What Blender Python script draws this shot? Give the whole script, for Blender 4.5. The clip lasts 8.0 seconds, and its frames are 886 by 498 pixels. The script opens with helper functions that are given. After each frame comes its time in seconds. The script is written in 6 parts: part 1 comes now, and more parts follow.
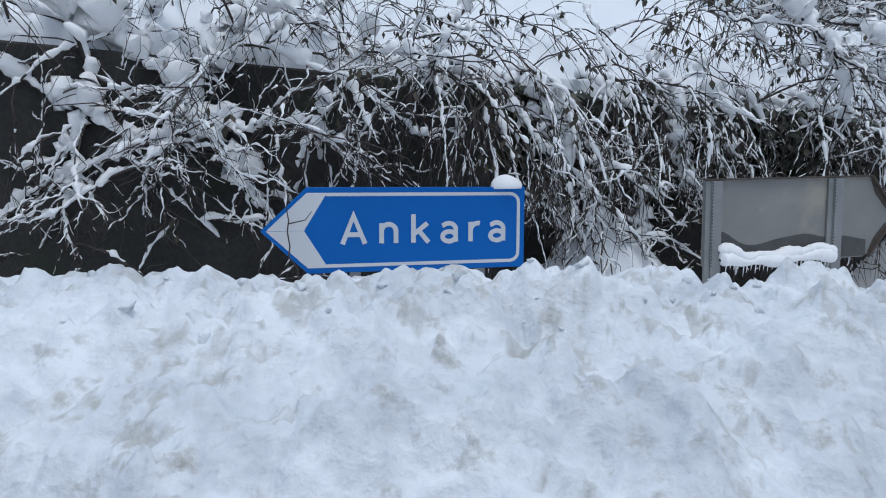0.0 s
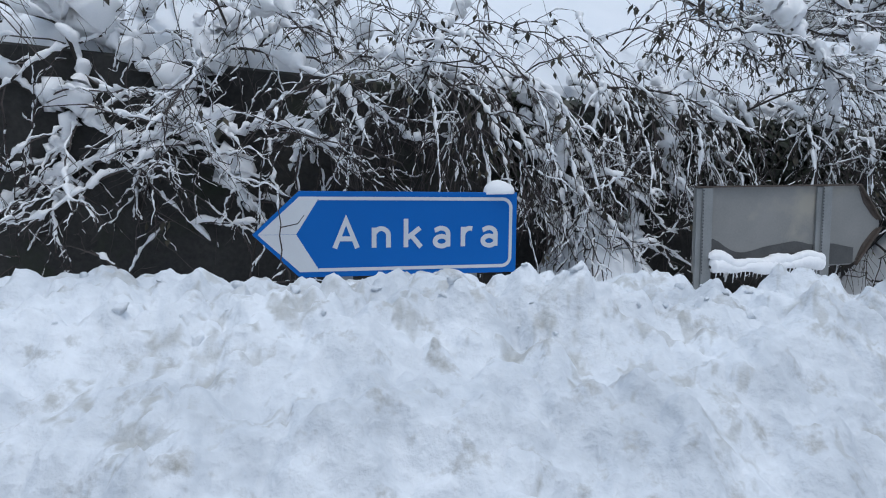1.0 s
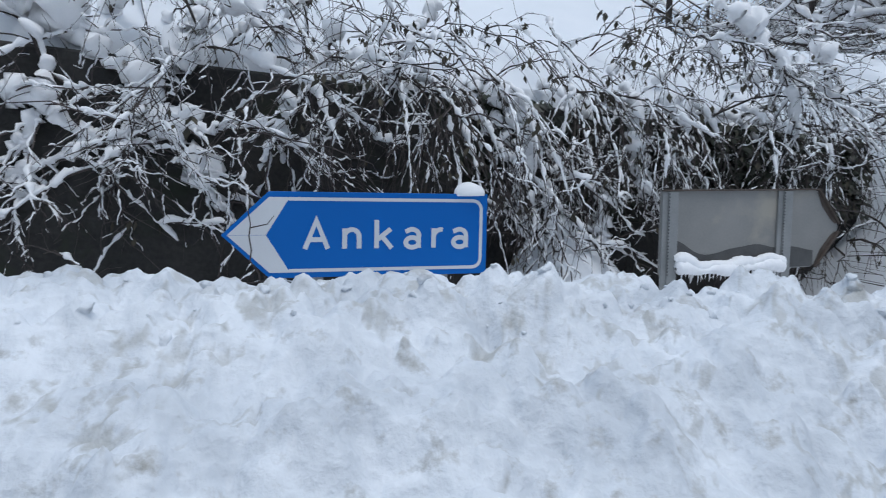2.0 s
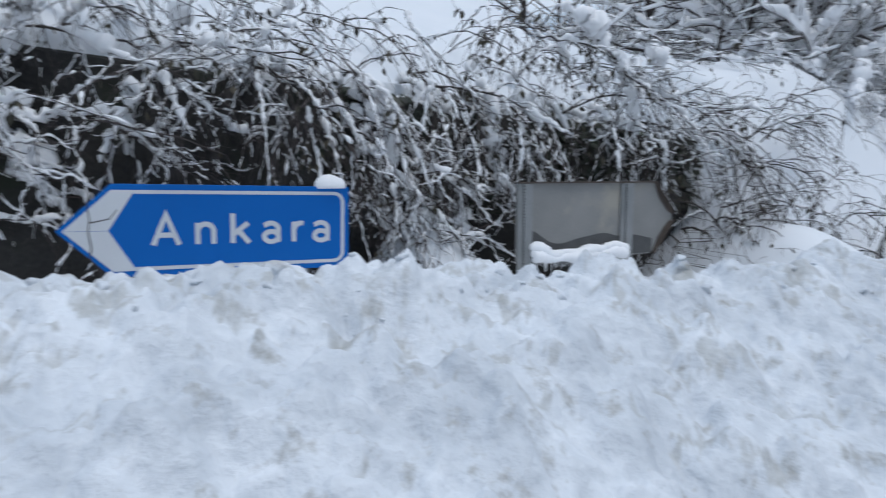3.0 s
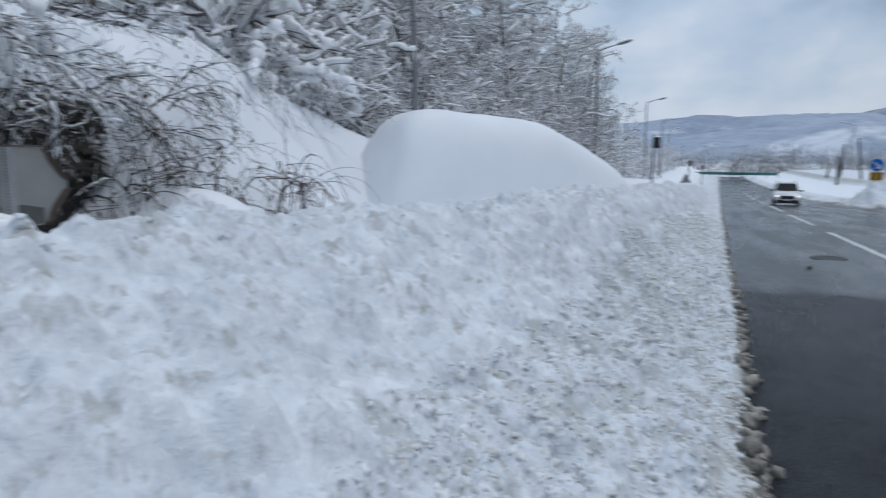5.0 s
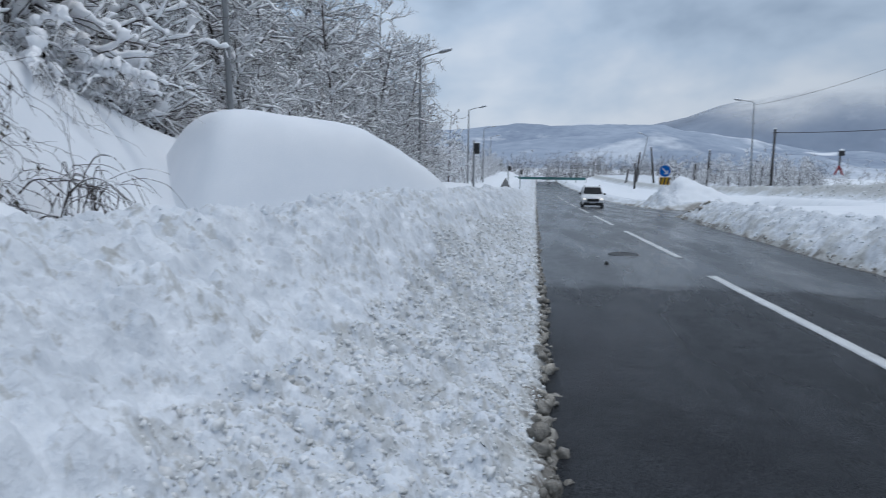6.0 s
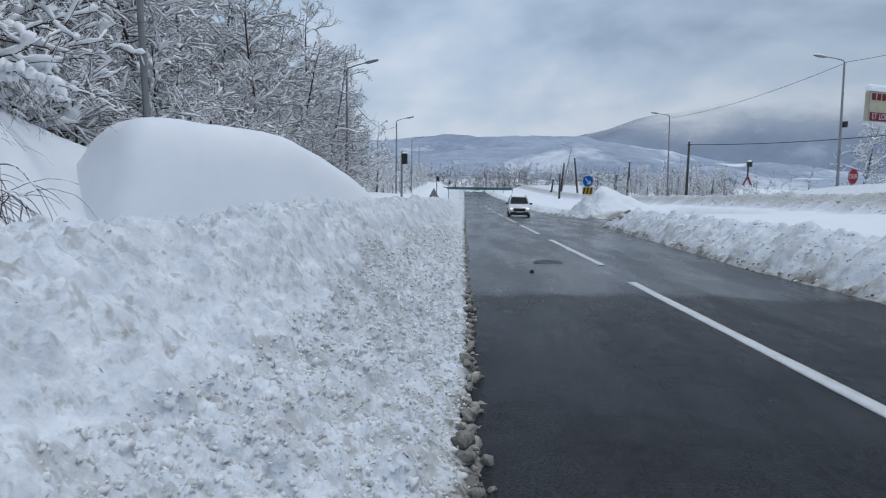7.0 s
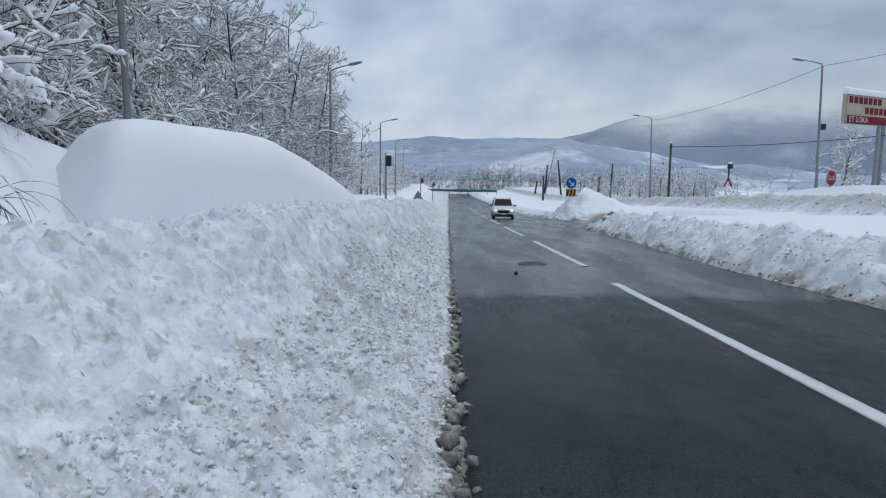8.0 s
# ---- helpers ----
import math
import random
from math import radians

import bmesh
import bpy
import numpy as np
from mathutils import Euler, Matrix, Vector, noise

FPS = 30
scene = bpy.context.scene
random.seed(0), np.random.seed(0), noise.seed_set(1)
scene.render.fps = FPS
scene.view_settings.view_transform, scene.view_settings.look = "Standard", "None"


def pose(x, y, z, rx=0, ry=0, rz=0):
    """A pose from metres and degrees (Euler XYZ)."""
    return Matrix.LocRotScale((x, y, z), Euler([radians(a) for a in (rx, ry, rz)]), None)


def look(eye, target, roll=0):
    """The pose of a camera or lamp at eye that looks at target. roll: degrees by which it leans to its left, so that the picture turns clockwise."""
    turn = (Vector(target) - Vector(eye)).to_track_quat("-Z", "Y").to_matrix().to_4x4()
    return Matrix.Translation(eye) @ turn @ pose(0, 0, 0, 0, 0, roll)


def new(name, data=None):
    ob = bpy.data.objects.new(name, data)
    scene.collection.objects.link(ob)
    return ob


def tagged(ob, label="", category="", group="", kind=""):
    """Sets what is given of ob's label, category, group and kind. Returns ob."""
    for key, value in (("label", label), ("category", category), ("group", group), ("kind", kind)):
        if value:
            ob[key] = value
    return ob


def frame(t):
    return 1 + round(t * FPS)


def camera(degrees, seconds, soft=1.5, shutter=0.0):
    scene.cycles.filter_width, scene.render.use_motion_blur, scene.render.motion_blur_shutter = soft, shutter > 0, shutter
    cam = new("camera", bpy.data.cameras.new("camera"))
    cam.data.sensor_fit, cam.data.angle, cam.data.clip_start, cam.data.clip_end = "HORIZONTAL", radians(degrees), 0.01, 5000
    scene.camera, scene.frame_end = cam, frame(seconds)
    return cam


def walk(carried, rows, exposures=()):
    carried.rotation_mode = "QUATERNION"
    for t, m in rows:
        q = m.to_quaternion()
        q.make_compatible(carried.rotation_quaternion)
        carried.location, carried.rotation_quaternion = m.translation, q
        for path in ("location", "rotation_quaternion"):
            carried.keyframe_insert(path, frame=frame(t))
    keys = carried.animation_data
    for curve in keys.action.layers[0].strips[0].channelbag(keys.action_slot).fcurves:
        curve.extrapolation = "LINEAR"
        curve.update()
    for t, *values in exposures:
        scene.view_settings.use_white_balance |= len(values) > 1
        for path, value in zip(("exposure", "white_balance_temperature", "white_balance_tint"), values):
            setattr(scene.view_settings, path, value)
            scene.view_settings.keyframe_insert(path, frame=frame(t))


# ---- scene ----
cam = camera(67.2, 8.0, soft=1.05, shutter=0.5)
METRES, EYE, TILT, LEAN, TURN = 0.85, 1.8, 0.0, 0.0, -8.7
ROWS = [
    (0.0, 0.0, 0.0, 0.0, -0.17, -6.75, 1.4),
    (0.5, -0.0125, -0.0015, -0.0026, -0.53, -6.54, 1.17),
    (1.0, -0.0214, -0.0029, -0.0074, -1.01, -6.26, 0.89),
    (2.5, -0.0156, -0.0371, -0.0179, -7.63, -6.07, 0.35),
    (3.0, 0.0214, -0.0366, -0.0473, -14.85, -6.46, 0.38),
    (3.5, 0.0881, -0.0674, -0.0636, -24.15, -7.08, 0.37),
    (4.0, 0.1803, -0.1286, -0.1206, -36.45, -7.69, 0.56),
    (4.5, 0.2959, -0.2553, -0.15, -47.69, -8.21, 0.38),
    (5.0, 0.4128, -0.4135, -0.1691, -59.0, -8.59, 0.01),
    (6.5, 0.5649, -0.651, -0.1947, -77.15, -7.62, -0.82),
    (7.0, 0.5665, -0.6621, -0.196, -79.47, -7.18, -0.8),
    (7.5, 0.5561, -0.6626, -0.1967, -80.44, -6.97, -0.76),
    (8.0, 0.5535, -0.6646, -0.1978, -80.83, -6.99, -0.78),
]
walk(cam, [(t, pose(0, 0, EYE, TILT, LEAN, TURN) @ pose(METRES * x, METRES * y, METRES * z, 90 + pitch, roll, yaw)) for t, x, y, z, yaw, pitch, roll in ROWS],
     [(0.0, 0.04), (3.0, 0.02), (5.0, -0.16), (8.0, -0.15)])

# ---------------------------------------------------------------- light
world = bpy.data.worlds.new("overcast_sky")
scene.world = world
world.use_nodes = True
wn, wl = world.node_tree.nodes, world.node_tree.links
wn.clear()
w_out = wn.new("ShaderNodeOutputWorld")
w_bg = wn.new("ShaderNodeBackground")
w_sky = wn.new("ShaderNodeTexSky")
w_sky.sky_type, w_sky.sun_disc = "NISHITA", False
w_sky.sun_elevation, w_sky.sun_rotation = radians(62), radians(151)
w_sky.air_density, w_sky.dust_density = 1.0, 2.0
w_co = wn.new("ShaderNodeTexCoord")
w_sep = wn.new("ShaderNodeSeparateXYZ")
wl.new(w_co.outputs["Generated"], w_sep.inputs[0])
# cloud deck: stretched noise on the direction, flattened towards the horizon
w_map = wn.new("ShaderNodeMapping")
w_map.inputs["Scale"].default_value = (1.2, 1.5, 2.9)
w_map.inputs["Location"].default_value = (0.35, 0.2, 0.1)
wl.new(w_co.outputs["Generated"], w_map.inputs[0])
w_n = wn.new("ShaderNodeTexNoise")
w_n.inputs["Scale"].default_value, w_n.inputs["Detail"].default_value, w_n.inputs["Roughness"].default_value = 1.9, 5.0, 0.50
w_n.inputs["Distortion"].default_value = 0.15
wl.new(w_map.outputs[0], w_n.inputs["Vector"])
w_ramp = wn.new("ShaderNodeValToRGB")
w_ramp.color_ramp.elements[0].position, w_ramp.color_ramp.elements[0].color = 0.32, (0.300, 0.405, 0.560, 1)
w_ramp.color_ramp.elements[1].position, w_ramp.color_ramp.elements[1].color = 0.60, (0.69, 0.78, 0.91, 1)
w_mid = w_ramp.color_ramp.elements.new(0.46)
w_mid.color = (0.48, 0.61, 0.79, 1)
wl.new(w_n.outputs["Fac"], w_ramp.inputs[0])
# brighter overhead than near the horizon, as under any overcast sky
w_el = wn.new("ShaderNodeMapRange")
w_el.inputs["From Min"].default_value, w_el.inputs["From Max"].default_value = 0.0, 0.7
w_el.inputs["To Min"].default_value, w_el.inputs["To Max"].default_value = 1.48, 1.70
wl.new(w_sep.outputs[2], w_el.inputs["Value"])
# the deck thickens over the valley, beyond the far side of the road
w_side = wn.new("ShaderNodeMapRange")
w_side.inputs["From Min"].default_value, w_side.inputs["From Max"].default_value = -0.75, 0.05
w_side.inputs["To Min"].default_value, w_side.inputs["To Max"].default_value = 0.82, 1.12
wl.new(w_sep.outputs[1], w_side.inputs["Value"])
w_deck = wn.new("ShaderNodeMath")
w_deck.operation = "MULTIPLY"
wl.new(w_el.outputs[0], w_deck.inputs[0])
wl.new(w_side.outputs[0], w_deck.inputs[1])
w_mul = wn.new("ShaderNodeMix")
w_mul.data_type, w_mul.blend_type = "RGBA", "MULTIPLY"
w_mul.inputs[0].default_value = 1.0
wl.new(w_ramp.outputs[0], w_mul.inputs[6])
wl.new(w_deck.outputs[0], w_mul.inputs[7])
w_sc = wn.new("ShaderNodeMix")
w_sc.data_type, w_sc.blend_type = "RGBA", "MULTIPLY"
w_sc.inputs[0].default_value = 1.0
w_sc.inputs[7].default_value = (0.10, 0.10, 0.10, 1)
wl.new(w_sky.outputs[0], w_sc.inputs[6])
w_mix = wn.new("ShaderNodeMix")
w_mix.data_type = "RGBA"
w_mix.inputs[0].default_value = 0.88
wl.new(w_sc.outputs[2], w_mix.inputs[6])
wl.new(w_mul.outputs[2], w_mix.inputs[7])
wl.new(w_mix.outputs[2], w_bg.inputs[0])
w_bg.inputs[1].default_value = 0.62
wl.new(w_bg.outputs[0], w_out.inputs[0])

sun = new("sun", bpy.data.lights.new("sun", "SUN"))
sun.data.energy, sun.data.angle, sun.data.color = 1.05, radians(18), (0.97, 0.98, 1.0)
sun.matrix_world = look((3, -6, 20), (0, 0, 0))


# ---------------------------------------------------------------- helpers
def value_noise(x, y, seed=0):
    """Smooth lattice noise, 0 to 1."""
    xi, yi = np.floor(x).astype(np.int64), np.floor(y).astype(np.int64)
    fx, fy = x - xi, y - yi
    fx, fy = fx * fx * (3 - 2 * fx), fy * fy * (3 - 2 * fy)

    def h(a, b):
        n = (a * 374761393 + b * 668265263 + seed * 974711) & 0x7FFFFFFF
        n = ((n ^ (n >> 13)) * 1274126177) & 0x7FFFFFFF
        return ((n ^ (n >> 16)) & 0xFFFF) / 65535.0

    return (h(xi, yi) * (1 - fx) + h(xi + 1, yi) * fx) * (1 - fy) + (h(xi, yi + 1) * (1 - fx) + h(xi + 1, yi + 1) * fx) * fy


def fbm(x, y, octaves=4, seed=0, gain=0.5):
    """Layered noise round zero, about -1 to 1."""
    total, amp = 0.0, 1.0
    for k in range(octaves):
        total = total + amp * (2 * value_noise(x * 2 ** k + 17.3 * k, y * 2 ** k - 9.1 * k, seed + k) - 1)
        amp *= gain
    return total


def clods(x, y, size, seed=0, fill=0.8):
    """Heights of rounded lumps of about that size, scattered over the plane."""
    gx, gy = np.floor(x / size).astype(np.int64), np.floor(y / size).astype(np.int64)
    best = np.zeros_like(x)

    def h(a, b, s):
        n = (a * 374761393 + b * 668265263 + (seed * 7 + s) * 974711) & 0x7FFFFFFF
        n = ((n ^ (n >> 13)) * 1274126177) & 0x7FFFFFFF
        return ((n ^ (n >> 16)) & 0xFFFF) / 65535.0

    for i in (-1, 0, 1):
        for j in (-1, 0, 1):
            a, b = gx + i, gy + j
            r = size * (0.25 + 0.45 * h(a, b, 3)) * (h(a, b, 4) < fill)
            d2 = (x - (a + h(a, b, 1)) * size) ** 2 + (y - (b + h(a, b, 2)) * size) ** 2
            best = np.maximum(best, np.sqrt(np.maximum(r * r - d2, 0)))
    return best


def step(a, b, v):
    k = np.clip((v - a) / (b - a), 0, 1)
    return k * k * (3 - 2 * k)


def road_z(x):
    """The road falls evenly and levels out far ahead."""
    x = np.asarray(x, float)
    e = np.clip(x - 70, 0, 100)
    return 0.09 - 0.047 * np.minimum(x, 70) - 0.047 * e + 0.000235 * e * e


def mesh_of(name, verts, faces, smooth=True):
    me = bpy.data.meshes.new(name)
    me.from_pydata([tuple(v) for v in verts], [], faces)
    if smooth:
        me.polygons.foreach_set("use_smooth", [True] * len(me.polygons))
    me.update()
    return me


def grid_mesh(name, X, Y, Z):
    """A sheet from three arrays of one shape."""
    n, m = X.shape
    v = np.stack([X, Y, Z], -1).reshape(-1, 3)
    i = np.arange(n * m).reshape(n, m)
    f = np.stack([i[:-1, :-1], i[1:, :-1], i[1:, 1:], i[:-1, 1:]], -1).reshape(-1, 4)
    me = bpy.data.meshes.new(name)
    me.vertices.add(len(v))
    me.vertices.foreach_set("co", v.ravel())
    me.loops.add(f.size)
    me.loops.foreach_set("vertex_index", f.ravel())
    me.polygons.add(len(f))
    me.polygons.foreach_set("loop_start", np.arange(0, f.size, 4))
    me.polygons.foreach_set("use_smooth", np.ones(len(f), bool))
    me.update(calc_edges=True)
    me.validate()
    return me


def thing(name, m, label, category, group="", kind=""):
    """An empty at its base, to parent the parts."""
    ob = new(name)
    ob.empty_display_size = 0.1
    ob.matrix_world = m
    return tagged(ob, label, category, group, kind)


def part(name, data, material, parent=None, label="", m=None):
    """One mesh object, from a bmesh or a mesh, under a thing or a part."""
    if isinstance(data, bmesh.types.BMesh):
        me = bpy.data.meshes.new(name)
        data.to_mesh(me)
        data.free()
    else:
        me = data
    if material is not None and not me.materials:
        me.materials.append(material)
    ob = new(name, me)
    if parent is not None:
        ob.parent = parent
    if m is not None:
        ob.matrix_basis = m
    if label:
        ob["label"] = label
    return ob


def box(w, d, h, at=(0, 0, 0), bevel=0.0, segments=2, bm=None):
    """A box with its centre at that place, edges rounded."""
    own = bmesh.new()
    bmesh.ops.create_cube(own, size=1.0)
    for v in own.verts:
        v.co = Vector((v.co.x * w, v.co.y * d, v.co.z * h))
    if bevel:
        bmesh.ops.bevel(own, geom=own.edges[:], offset=bevel, segments=segments, affect="EDGES", profile=0.5)
    for v in own.verts:
        v.co += Vector(at)
    if bm is None:
        return own
    tmp = bpy.data.meshes.new("tmp")
    own.to_mesh(tmp)
    own.free()
    bm.from_mesh(tmp)
    bpy.data.meshes.remove(tmp)
    return bm


def prism(outline, depth, bevel=0.0):
    """An outline in x and z, given depth towards -y from y = 0."""
    bm = bmesh.new()
    a = [bm.verts.new((x, 0, z)) for x, z in outline]
    b = [bm.verts.new((x, -depth, z)) for x, z in outline]
    bm.faces.new(a)
    bm.faces.new(b[::-1])
    n = len(outline)
    for i in range(n):
        bm.faces.new((a[i], b[i], b[(i + 1) % n], a[(i + 1) % n]))
    bmesh.ops.recalc_face_normals(bm, faces=bm.faces[:])
    if bevel:
        bmesh.ops.bevel(bm, geom=bm.edges[:], offset=bevel, segments=1, affect="EDGES")
    return bm


def tubes(lines, sides=4, squash=1.0, lift=0.0):
    """One mesh of tapered tubes along lines of (points, radii)."""
    V, F, base = [], [], 0
    ang = np.arange(sides) * (2 * math.pi / sides)
    ca, sa = np.cos(ang), np.sin(ang)
    for pts, rad in lines:
        p = np.asarray(pts, float)
        n = len(p)
        if n < 2:
            continue
        t = np.gradient(p, axis=0)
        t /= np.linalg.norm(t, axis=1)[:, None] + 1e-9
        up = np.where(np.abs(t[:, 2:3]) > 0.95, np.array([[1.0, 0, 0]]), np.array([[0, 0, 1.0]]))
        s = np.cross(t, up)
        s /= np.linalg.norm(s, axis=1)[:, None] + 1e-9
        u = np.cross(s, t)
        r = np.asarray(rad, float)[:, None, None]
        ring = p[:, None, :] + r * (s[:, None, :] * ca[None, :, None] + squash * u[:, None, :] * sa[None, :, None])
        ring[:, :, 2] += lift
        V.append(ring.reshape(-1, 3))
        i = base + np.arange((n - 1) * sides).reshape(n - 1, sides)
        j = np.roll(i, -1, axis=1)
        F.append(np.stack([i, j, j + sides, i + sides], -1).reshape(-1, 4))
        base += n * sides
    if not V:
        return None
    V, F = np.concatenate(V), np.concatenate(F)
    me = bpy.data.meshes.new("tubes")
    me.vertices.add(len(V))
    me.vertices.foreach_set("co", V.ravel())
    me.loops.add(F.size)
    me.loops.foreach_set("vertex_index", F.ravel())
    me.polygons.add(len(F))
    me.polygons.foreach_set("loop_start", np.arange(0, F.size, 4))
    me.polygons.foreach_set("use_smooth", np.ones(len(F), bool))
    me.update(calc_edges=True)
    return me


# ---------------------------------------------------------------- materials
def mat(name, c1, c2, scale=2.0, fine=40.0, rough=0.7, bump=0.15, metal=0.0, spots=None, island=0.0, dist=0.02, var=0.35, soft=0.12):
    """A surface of two colours, mixed at two scales, with a fine relief. spots: colour, noise scale, threshold of stains."""
    m = bpy.data.materials.new(name)
    m.use_nodes = True
    n, l = m.node_tree.nodes, m.node_tree.links
    b = n["Principled BSDF"]
    co = n.new("ShaderNodeTexCoord")
    big, small = n.new("ShaderNodeTexNoise"), n.new("ShaderNodeTexNoise")
    big.inputs["Scale"].default_value, small.inputs["Scale"].default_value = scale, fine
    big.inputs["Detail"].default_value, small.inputs["Detail"].default_value = 4.0, 5.0
    l.new(co.outputs["Object"], big.inputs["Vector"])
    l.new(co.outputs["Object"], small.inputs["Vector"])
    add = n.new("ShaderNodeMath")
    add.operation = "MULTIPLY_ADD"
    add.inputs[1].default_value = var
    l.new(small.outputs["Fac"], add.inputs[0])
    half = n.new("ShaderNodeMath")
    half.operation = "MULTIPLY"
    half.inputs[1].default_value = 1.0 - var
    l.new(big.outputs["Fac"], half.inputs[0])
    l.new(half.outputs[0], add.inputs[2])
    rng_ = n.new("ShaderNodeMapRange")
    rng_.inputs["From Min"].default_value, rng_.inputs["From Max"].default_value = 0.35, 0.65
    l.new(add.outputs[0], rng_.inputs["Value"])
    mix = n.new("ShaderNodeMix")
    mix.data_type = "RGBA"
    mix.inputs[6].default_value, mix.inputs[7].default_value = (*c1, 1), (*c2, 1)
    l.new(rng_.outputs[0], mix.inputs[0])
    colour = mix.outputs[2]
    if spots:
        c3, s3, th = spots
        sp = n.new("ShaderNodeTexNoise")
        sp.inputs["Scale"].default_value, sp.inputs["Detail"].default_value, sp.inputs["Roughness"].default_value = s3, 6.0, 0.62
        l.new(co.outputs["Object"], sp.inputs["Vector"])
        mr = n.new("ShaderNodeMapRange")
        mr.inputs["From Min"].default_value, mr.inputs["From Max"].default_value = th, th + soft
        l.new(sp.outputs["Fac"], mr.inputs["Value"])
        mx = n.new("ShaderNodeMix")
        mx.data_type = "RGBA"
        mx.inputs[7].default_value = (*c3, 1)
        l.new(mr.outputs[0], mx.inputs[0])
        l.new(colour, mx.inputs[6])
        colour = mx.outputs[2]
    if island:
        g = n.new("ShaderNodeNewGeometry")
        hs = n.new("ShaderNodeHueSaturation")
        mr2 = n.new("ShaderNodeMapRange")
        mr2.inputs["To Min"].default_value, mr2.inputs["To Max"].default_value = 1 - island, 1 + island
        l.new(g.outputs["Random Per Island"], mr2.inputs["Value"])
        l.new(mr2.outputs[0], hs.inputs["Value"])
        l.new(colour, hs.inputs["Color"])
        colour = hs.outputs[0]
    l.new(colour, b.inputs["Base Color"])
    b.inputs["Roughness"].default_value, b.inputs["Metallic"].default_value = rough, metal
    if bump:
        bp = n.new("ShaderNodeBump")
        bp.inputs["Strength"].default_value, bp.inputs["Distance"].default_value = bump, dist
        l.new(small.outputs["Fac"], bp.inputs["Height"])
        l.new(bp.outputs[0], b.inputs["Normal"])
    return m


SNOW = mat("fresh_snow", (0.74, 0.77, 0.81), (0.80, 0.82, 0.85), 1.5, 60, 0.65, 0.25, dist=0.01)
SNOW_BOUGH = mat("bough_snow", (0.86, 0.87, 0.89), (0.93, 0.93, 0.94), 6, 90, 0.7, 0.3, dist=0.01)
SNOW_LUMP = mat("lump_snow", (0.58, 0.58, 0.57), (0.80, 0.815, 0.83), 7, 40, 0.6, 0.4, spots=((0.40, 0.39, 0.36), 4.0, 0.54), island=0.10, dist=0.01, soft=0.2)
SLUSH = mat("brown_slush", (0.09, 0.082, 0.072), (0.40, 0.375, 0.33), 9, 60, 0.4, 0.6, island=0.3, dist=0.012)


def grimy_snow():
    """Ploughed snow: clean white to grey grit to brown slush, by the mesh's own grime and two scales of noise."""
    m = mat("ploughed_snow", (0.55, 0.585, 0.63), (0.775, 0.805, 0.845), 3.2, 28, 0.6, 0.58, spots=((0.36, 0.355, 0.335), 8.0, 0.565), dist=0.024, soft=0.16, var=0.25)
    n, l = m.node_tree.nodes, m.node_tree.links
    bsdf = n["Principled BSDF"]
    clean = bsdf.inputs["Base Color"].links[0].from_socket
    at = n.new("ShaderNodeAttribute")
    at.attribute_name = "grime"
    co = n.new("ShaderNodeTexCoord")
    nz = n.new("ShaderNodeTexNoise")
    nz.inputs["Scale"].default_value, nz.inputs["Detail"].default_value, nz.inputs["Roughness"].default_value = 11.0, 6.0, 0.7
    l.new(co.outputs["Object"], nz.inputs["Vector"])
    ad = n.new("ShaderNodeMath")
    ad.operation = "MULTIPLY_ADD"
    ad.inputs[1].default_value, ad.inputs[2].default_value = 0.9, -0.45
    l.new(nz.outputs["Fac"], ad.inputs[0])
    tot = n.new("ShaderNodeMath")
    tot.operation = "ADD"
    l.new(ad.outputs[0], tot.inputs[0])
    l.new(at.outputs["Fac"], tot.inputs[1])
    for c, lo, hi in (((0.44, 0.445, 0.435), 0.22, 0.66), ((0.17, 0.155, 0.135), 0.66, 0.98)):
        mr = n.new("ShaderNodeMapRange")
        mr.inputs["From Min"].default_value, mr.inputs["From Max"].default_value = lo, hi
        l.new(tot.outputs[0], mr.inputs["Value"])
        mx = n.new("ShaderNodeMix")
        mx.data_type = "RGBA"
        mx.inputs[7].default_value = (*c, 1)
        l.new(mr.outputs[0], mx.inputs[0])
        l.new(clean, mx.inputs[6])
        clean = mx.outputs[2]
    l.new(clean, bsdf.inputs["Base Color"])
    return m


SNOW_PLOUGHED = grimy_snow()
CONCRETE = mat("dark_wet_concrete", (0.012, 0.012, 0.012), (0.050, 0.047, 0.043), 1.3, 30, 0.8, 0.4, spots=((0.02, 0.025, 0.015), 2.5, 0.55))
BARK = mat("wet_bark", (0.020, 0.016, 0.014), (0.065, 0.052, 0.046), 9, 80, 0.8, 0.4, island=0.3)
TWIG = mat("red_brown_twig", (0.030, 0.024, 0.023), (0.090, 0.072, 0.068), 8, 60, 0.75, 0.2, island=0.35)
LEAF = mat("withered_leaf", (0.030, 0.030, 0.022), (0.085, 0.070, 0.045), 14, 60, 0.75, 0.2, island=0.4)
HEADLIGHT = mat("lit_headlamp", (0.75, 0.76, 0.78), (0.80, 0.81, 0.82), 3, 60, 0.2, 0.0)
HEADLIGHT.node_tree.nodes["Principled BSDF"].inputs["Emission Color"].default_value = (1.0, 0.95, 0.88, 1)
HEADLIGHT.node_tree.nodes["Principled BSDF"].inputs["Emission Strength"].default_value = 1.0
IVY = mat("ivy_leaf", (0.010, 0.014, 0.008), (0.032, 0.042, 0.022), 14, 60, 0.5, 0.2, island=0.4)
BLUE = mat("blue_sign_sheeting", (0.002, 0.110, 0.41), (0.003, 0.125, 0.45), 1.2, 200, 0.35, 0.02)
WHITE = mat("white_sign_sheeting", (0.55, 0.57, 0.60), (0.62, 0.64, 0.66), 2, 200, 0.4, 0.02)
